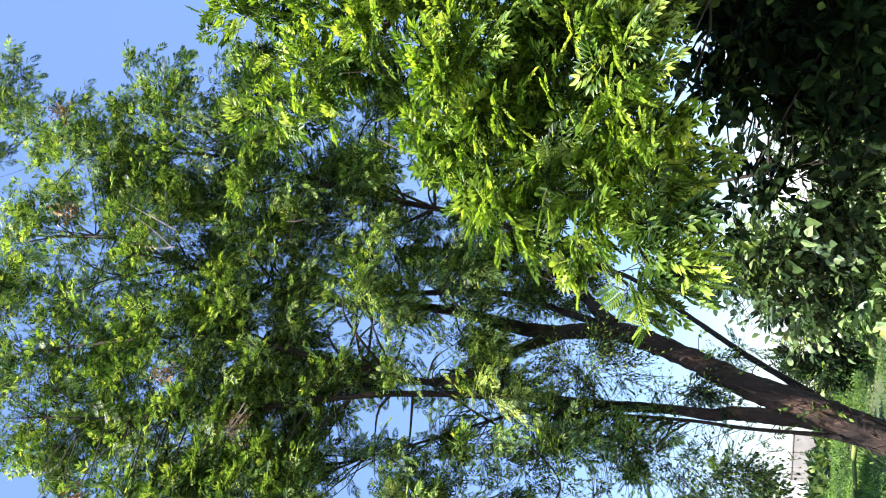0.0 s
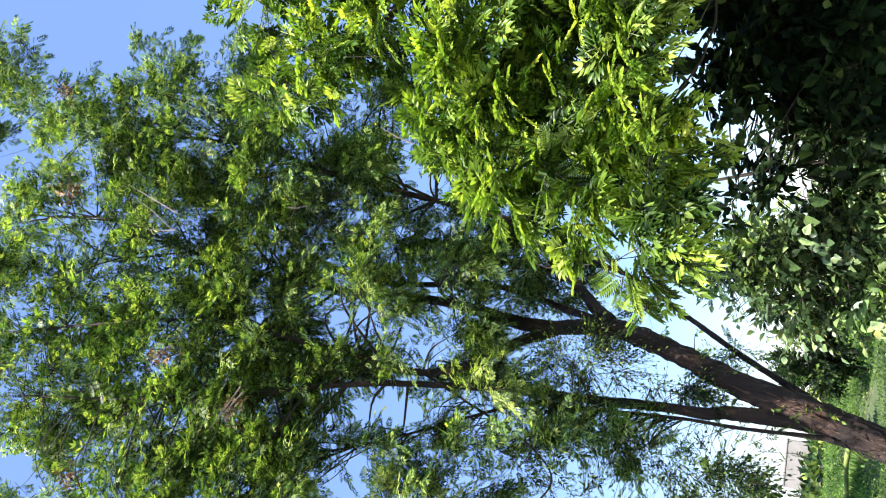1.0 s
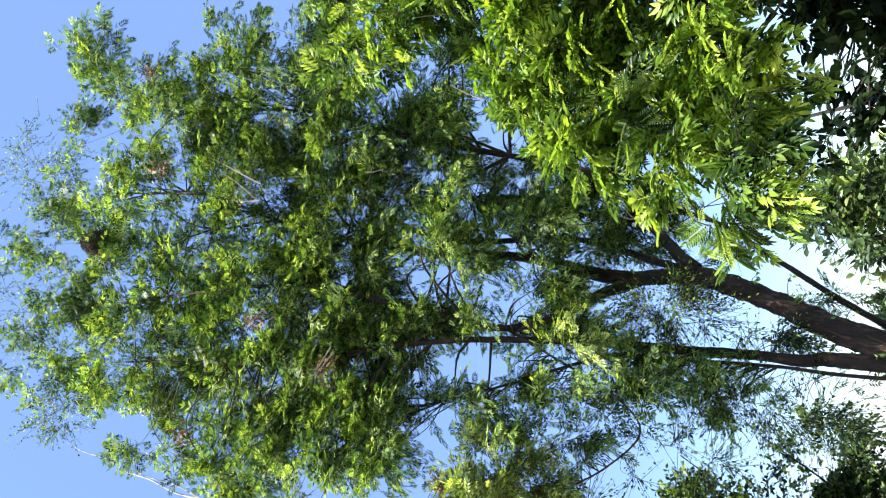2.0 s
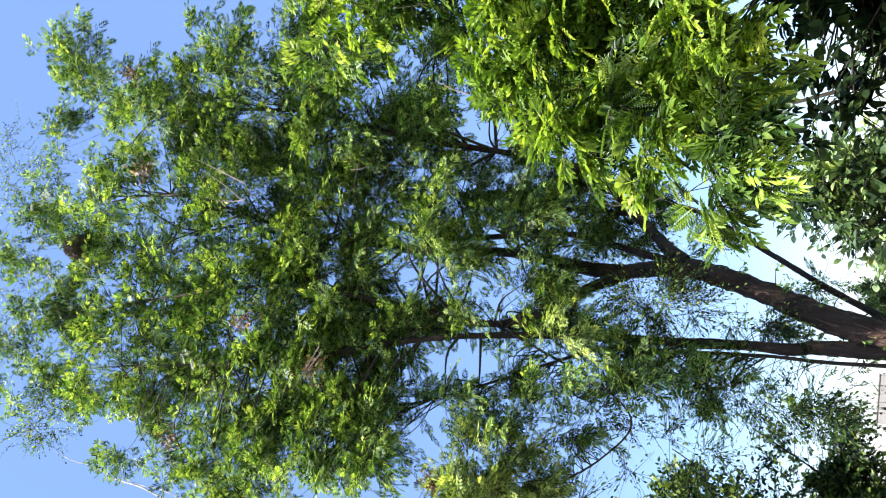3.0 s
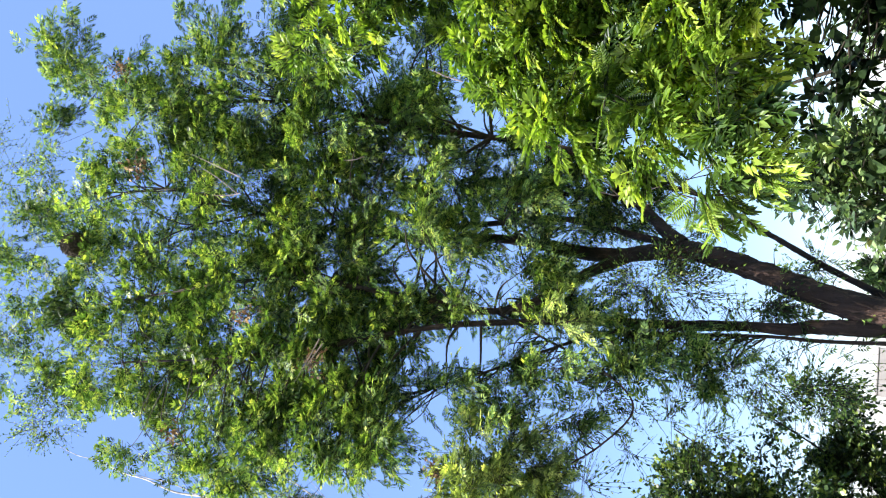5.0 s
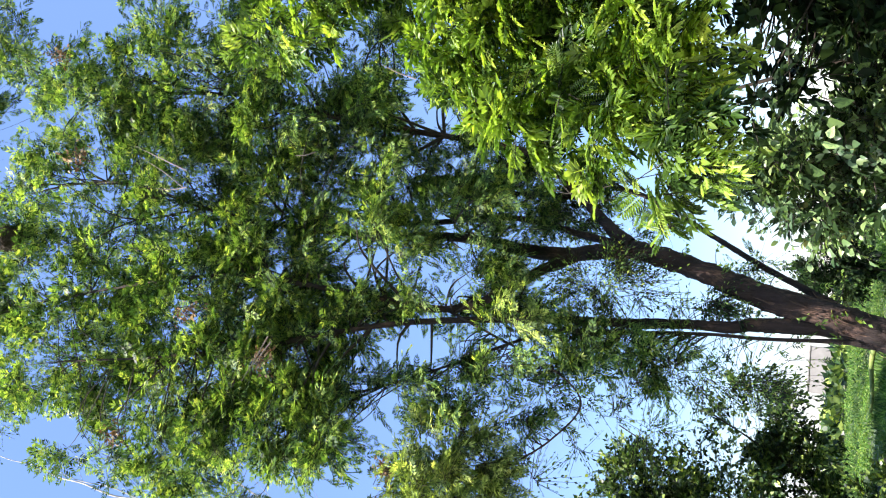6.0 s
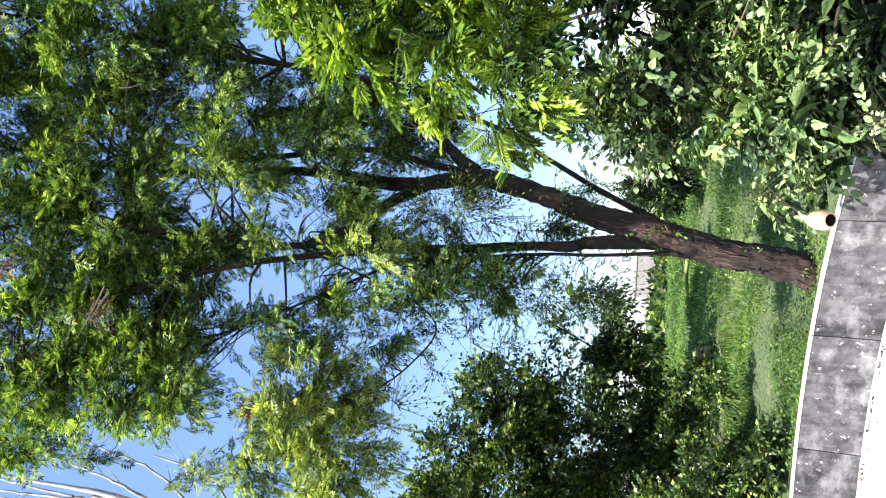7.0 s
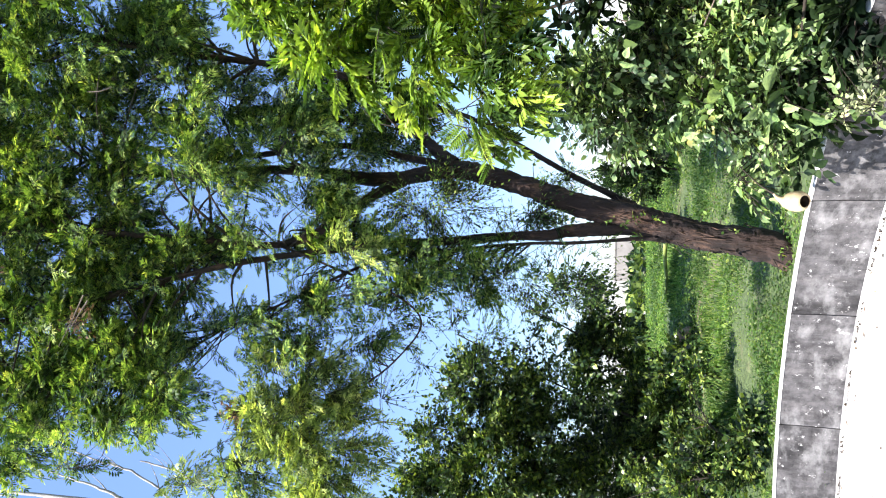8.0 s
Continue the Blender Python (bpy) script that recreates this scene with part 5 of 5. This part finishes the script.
# ---- things on and behind the lawn ----
def scattered(rng, n, near, far, power, half):
    d = near + (far - near) * rng.random(n) ** power
    a = np.radians(rng.uniform(-half, half + 2, n))
    x, y = d * np.sin(a), d * np.cos(a)
    out = np.hypot(x - RING_X, y - RING_Y) > RING + WALL_T + 0.08
    return x[out], y[out], d[out]


def grass():
    """Tufts of blades, thick near the wall and thinner up the bank."""
    rng = np.random.default_rng(21)
    x, y, d = scattered(rng, 52000, 6.4, 34, 1.7, 24)
    lush = np.array([noise.noise(Vector((p, q, 6)) * 0.9) + 0.5 * noise.noise(Vector((p, q, 1)) * 2.6) for p, q in zip(x, y)]) > -0.36
    x, y, d = x[lush], y[lush], d[lush]
    n = len(x)
    at = np.stack([x, y, rise(x, y) - 0.03], 1)
    tall = np.array([0.35 + 1.1 * max(0, 0.25 + noise.noise(Vector((p, q, 3)) * 0.6)) for p, q in zip(x, y)])
    at = np.repeat(at, 4, 0) + rng.normal(size=(n * 4, 3)) * np.array([0.06, 0.06, 0.0])
    way = rng.normal(size=(n * 4, 3)) * 0.6 + np.array([0, 0, 1.0])
    ln = np.repeat(0.15 * tall * (0.8 + 0.02 * d) * np.clip((d - 4.6) / 5.0, 0.4, 1.0), 4) * (0.6 + 0.8 * rng.random(n * 4))
    wd = np.repeat(0.007 + 0.0012 * d, 4)
    v, f = blades(LOZENGE, at, way, rng.normal(size=(n * 4, 3)), ln, wd)
    tagged(piece("grass", v, f, GRASS), "long green grass growing on the bank", "grass", kind="stuff")


def weeds():
    """Low broad-leaved weeds in drifts between the grass, with bare patches."""
    rng = np.random.default_rng(22)
    x, y, d = scattered(rng, 22000, 6.4, 30, 1.6, 24)
    lush = np.array([noise.noise(Vector((p, q, 8)) * 0.8) + 0.4 * noise.noise(Vector((p, q, 2)) * 2.3) for p, q in zip(x, y)])
    keep = lush > -0.26
    x, y, d, lush = x[keep], y[keep], d[keep], lush[keep]
    n, per = len(x), 5
    h = np.maximum(0.03, 0.10 + 0.42 * lush) * np.clip((d - 6.6) / 2.6, 0.25, 1.0)
    at = np.repeat(np.stack([x, y, rise(x, y)], 1), per, 0)
    at[:, :2] += rng.normal(size=(n * per, 2)) * 0.06
    at[:, 2] += np.repeat(h, per) * rng.random(n * per)
    way = rng.normal(size=(n * per, 3)) * np.array([1, 1, 0.35])
    nrm = rng.normal(size=(n * per, 3)) * 0.4 + np.array([0, 0, 1.0])
    ln = np.repeat(0.036 + 0.0024 * (d - 6.0), per) * (0.6 + 0.8 * rng.random(n * per))
    v, f = blades(LOZENGE, at, way, nrm, ln, ln * 0.55)
    tagged(piece("weeds", v, f, GRASS), "low broad-leaved green weeds covering the bank", "weeds", kind="stuff")


grass()
weeds()


def hanging_gourd():
    """A dried bottle gourd hung by its bent neck, with a round hole cut in the side of its belly."""
    x, y, z = (0.30, 4.58, 0.67)
    pot = thing_at("hanging_gourd", x, y, z, "cream dried gourd with a round dark opening hanging among leaves", "gourd")
    seg = 28
    at = pose(x, y, z, -58, 8, 0) @ Matrix.Scale(0.86, 4)

    def turned(bm, prof):
        rings = [[bm.verts.new((r * math.cos(2 * math.pi * i / seg), r * math.sin(2 * math.pi * i / seg), h)) for i in range(seg)] for r, h in prof]
        for a, b in zip(rings, rings[1:]):
            for i in range(seg):
                bm.faces.new((a[i], a[(i + 1) % seg], b[(i + 1) % seg], b[i]))
        return rings

    bm = bmesh.new()
    rings = turned(bm, [(0.010, 0.098), (0.036, 0.090), (0.058, 0.068), (0.072, 0.030), (0.076, -0.010), (0.073, -0.045), (0.063, -0.072), (0.050, -0.086), (0.043, -0.086)])
    bm.faces.new(rings[0])
    for q in bm.verts:
        q.co *= 1 + 0.04 * noise.noise(q.co * 14)
    bm.transform(at)
    bmesh.ops.recalc_face_normals(bm, faces=bm.faces[:])
    body = part("body", bm, GOURD, pot, smooth=True)
    bm = bmesh.new()
    rings = turned(bm, [(0.043, -0.086), (0.056, -0.060), (0.060, -0.010), (0.040, 0.040), (0.006, 0.060)])
    bm.faces.new(rings[-1])
    bm.transform(at)
    part("opening", bm, HOLLOW, body, "dark round opening", smooth=True)
    neck = [(x, y + 0.02, z + 0.01, 0.052), (x + 0.004, y + 0.03, z + 0.050, 0.040), (x + 0.014, y + 0.03, z + 0.080, 0.020), (x + 0.030, y + 0.03, z + 0.104, 0.011), (x + 0.050, y + 0.03, z + 0.120, 0.007)]
    v, f = tube(spline(neck, 6), 16)
    piece("neck", v, f, GOURD, body, smooth=True)
    tip = neck[-1]
    v, f = tube(spline([(*tip[:3], 0.006), (tip[0] + 0.03, tip[1] + 0.02, tip[2] + 0.04, 0.005), (tip[0] + 0.09, tip[1] + 0.08, tip[2] + 0.10, 0.004), (tip[0] + 0.22, tip[1] + 0.18, tip[2] + 0.20, 0.004)], 5), 6)
    piece("stem", v, f, TWIG, pot, smooth=True)


hanging_gourd()


def twig_nest():
    x, y, z = (0.22, 4.72, 11.35)
    rng = np.random.default_rng(31)
    ob = thing_at("nest", x, y, z, "dark round nest of twigs high in the crown", "nest")
    d = unit(rng.normal(size=(900, 3)))
    c = np.array([x, y, z]) + d * (rng.random((900, 1)) ** 0.4) * np.array([0.16, 0.16, 0.21])
    w = unit(np.cross(d, rng.normal(size=(900, 3)))) * (0.05 + 0.09 * rng.random((900, 1)))
    v, f = stem_prisms(c - w, c + w, 0.008)
    tagged(piece("twigwork", v, f, NEST, ob), kind="stuff")
    bm = bmesh.new()
    bmesh.ops.create_icosphere(bm, subdivisions=3, radius=0.14)
    for q in bm.verts:
        q.co *= 1 + 0.25 * noise.noise(q.co * 7)
    bm.transform(pose(x, y, z))
    part("core", bm, NEST, ob)


twig_nest()


def dead_leaf_clusters():
    rng = np.random.default_rng(41)
    for x, y, z in [(2.76, 4.74, 10.91), (1.26, 4.52, 9.66), (-2.06, 5.23, 9.17), (-0.39, 4.85, 7.64), (-1.85, 6.17, 5.72), (-0.78, 5.16, 6.81), (-1.74, 5.78, 5.45)]:
        ob = thing_at("dead_leaf_cluster", x, y, z, "clump of dry brown leaves caught in the branches", "dead leaves", "dead leaf clumps in the crown")
        n = 60
        at = np.array([x, y, z]) + rng.normal(size=(n, 3)) * 0.075
        v, f = blades(LOZENGE, at, rng.normal(size=(n, 3)) + np.array([0, 0, -0.6]), rng.normal(size=(n, 3)), 0.035 + 0.045 * rng.random(n), 0.02 + 0.025 * rng.random(n))
        tagged(piece("dry_foliage", v, f, DEAD, ob), kind="stuff")
        c = np.array([x, y, z]) + rng.normal(size=(14, 3)) * 0.05
        e = np.array([x, y, z]) + rng.normal(size=(14, 3)) * 0.09
        v, f = stem_prisms(c, e, 0.006)
        tagged(piece("stalkwork", v, f, TWIG, ob), kind="stuff")


dead_leaf_clusters()

SMALL_BUSH = [
    (1.59, 15.00, 1.72, 0.73, 0.69, 0.73, 1),
]


def small_shrub():
    rng = np.random.default_rng(51)
    x, y, z = SMALL_BUSH[0][:3]
    shrub = thing_at("small_shrub", x, y, z, "small dark rounded shrub on the grassy bank", "shrub")
    g = float(rise(np.float64(x), np.float64(y)))
    stems = [[(x, y, g - 0.1, 0.03), (x + 0.05, y, g + 0.4, 0.02), (x, y, z, 0.01), (x + 0.1, y, z + 0.3, 0.006)]]
    limbs = [limb("stem", stems[0], shrub, TWIG, rng, 8, 6)]
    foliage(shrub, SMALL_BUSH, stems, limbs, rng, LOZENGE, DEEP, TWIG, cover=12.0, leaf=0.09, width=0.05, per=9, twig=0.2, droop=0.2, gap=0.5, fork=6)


small_shrub()


def far_building():
    """A small plastered hut far off across the field."""
    hut = thing_at("far_hut", 0, 0, 0, "small grey plastered hut far off across the field", "hut")
    x0, x1, y0, y1, h = -2.2, 0.2, 40.0, 43.0, 2.75
    g = 1.1
    bm = bmesh.new()
    bmesh.ops.create_cube(bm, size=1.0, matrix=Matrix.LocRotScale(((x0 + x1) / 2, (y0 + y1) / 2, g + (h - g) / 2 - 0.2), None, (x1 - x0, y1 - y0, h - g + 0.4)))
    bmesh.ops.bevel(bm, geom=bm.edges[:], offset=0.03, segments=1, affect="EDGES")
    part("wall", bm, PLASTER, hut)
    bm = bmesh.new()
    bmesh.ops.create_cube(bm, size=1.0, matrix=Matrix.LocRotScale(((x0 + x1) / 2, (y0 + y1) / 2, h + 0.05), None, (x1 - x0 + 0.06, y1 - y0 + 0.06, 0.10)))
    bmesh.ops.bevel(bm, geom=bm.edges[:], offset=0.03, segments=1, affect="EDGES")
    part("roof", bm, PLASTER, hut)


def far_hedge():
    """An uneven line of scrub along the far side of the field."""
    rng = np.random.default_rng(61)
    n = 9000
    a = np.radians(rng.uniform(-30, 30, n))
    d = 33 + 14 * rng.random(n)
    x, y = d * np.sin(a), d * np.cos(a)
    top = np.array([0.9 + 1.5 * max(0, noise.noise(Vector((p * 0.16, 0, 1)))) + 0.5 * noise.noise(Vector((p * 0.7, q, 0))) for p, q in zip(x, y)])
    at = np.stack([x, y, rise(x, y) + np.maximum(top * 0.6, 0.2) * rng.random(n) ** 0.7], 1)
    v, f = blades(LOZENGE, at, rng.normal(size=(n, 3)), rng.normal(size=(n, 3)), 0.35 + 0.3 * rng.random(n), 0.2 + 0.15 * rng.random(n))
    tagged(piece("far_scrub", v, f, DARK), "uneven line of scrub across the far field", "scrub", kind="stuff")


def stones():
    for name, x, y, size, colour, label, seed in (("stone", -1.78, 13.2, (0.26, 0.2, 0.17), TIMBER, "reddish-brown stone lying in the grass", 3), ("stone", -2.0, 13.0, (0.16, 0.14, 0.08), PLASTER, "pale flat stone lying in the grass", 9)):
        bm = bmesh.new()
        bmesh.ops.create_icosphere(bm, subdivisions=3, radius=1.0)
        for q in bm.verts:
            q.co *= 1 + 0.35 * noise.noise(q.co * 1.3 + Vector((seed, 0, 0))) + 0.08 * noise.noise(q.co * 5)
        bm.transform(pose(x, y, float(rise(np.float64(x), np.float64(y))) + size[2] * 0.6) @ Matrix.Diagonal((*size, 1)))
        ob = part(name, bm, colour)
        tagged(ob, label, "stone", "stones in the grass")


def bamboo_pole():
    pole = thing_at("bamboo_pole", 0, 0, 0, "yellow-green bamboo pole lying across the grass", "pole")
    knots = []
    for i in range(7):
        x, y = 0.12 - 0.20 * i, 15.3 + 0.05 * math.sin(i * 1.3)
        knots.append((x, y, float(rise(np.float64(x), np.float64(y))) + 0.21 + 0.02 * math.sin(i * 0.9), 0.050 - 0.004 * i))
    v, f = tube(spline(knots, 4), 12)
    piece("stalk", v, f, STALK, pole, smooth=True)
    for x, y, z, r in knots[1:-1]:
        v, f = tube(np.array([(x + 0.012, y, z, r * 1.0), (x + 0.005, y, z, r * 1.1), (x - 0.005, y, z, r * 1.1), (x - 0.012, y, z, r * 1.0)]), 12)
        piece("joint", v, f, STALK, pole, smooth=True)


def floor_litter():
    rng = np.random.default_rng(71)
    n = 160
    a, r = rng.uniform(-0.6, 1.5, n), RING * (1 - 0.75 * rng.random(n) ** 2.2) - 0.03
    at = np.stack([RING_X + r * np.sin(a), RING_Y + r * np.cos(a), np.full(n, FLOOR_Z + 0.006)], 1)
    v, f = blades(LOZENGE, at, rng.normal(size=(n, 3)) * np.array([1, 1, 0.05]), rng.normal(size=(n, 3)) * 0.15 + np.array([0, 0, 1.0]), 0.02 + 0.04 * rng.random(n), 0.01 + 0.015 * rng.random(n))
    tagged(piece("leaf_litter", v, f, DEAD), "small dry brown leaves scattered on the concrete floor", "leaf litter", kind="stuff")


def seam_dirt():
    """Dark flecks in a broken line along the seam where the wall meets the floor."""
    rng = np.random.default_rng(81)
    n = 900
    a = rng.uniform(-0.5, 1.4, n)
    keep = np.array([noise.noise(Vector((q * 14, 0, 4))) for q in a]) > -0.15
    a = a[keep]
    n = len(a)
    r = RING - 0.034 - 0.022 * rng.random(n) ** 2
    at = np.stack([RING_X + r * np.sin(a), RING_Y + r * np.cos(a), np.full(n, FLOOR_Z + 0.004)], 1)
    v, f = blades(LOZENGE, at, rng.normal(size=(n, 3)) + np.array([0, 0, 0.5]), rng.normal(size=(n, 3)), 0.012 + 0.02 * rng.random(n), 0.01 + 0.012 * rng.random(n))
    tagged(piece("seam_dirt", v, f, NEST), "broken line of dark flecks in the seam under the wall", "dirt", kind="stuff")


seam_dirt()
far_building()
far_hedge()
stones()
bamboo_pole()
floor_litter()
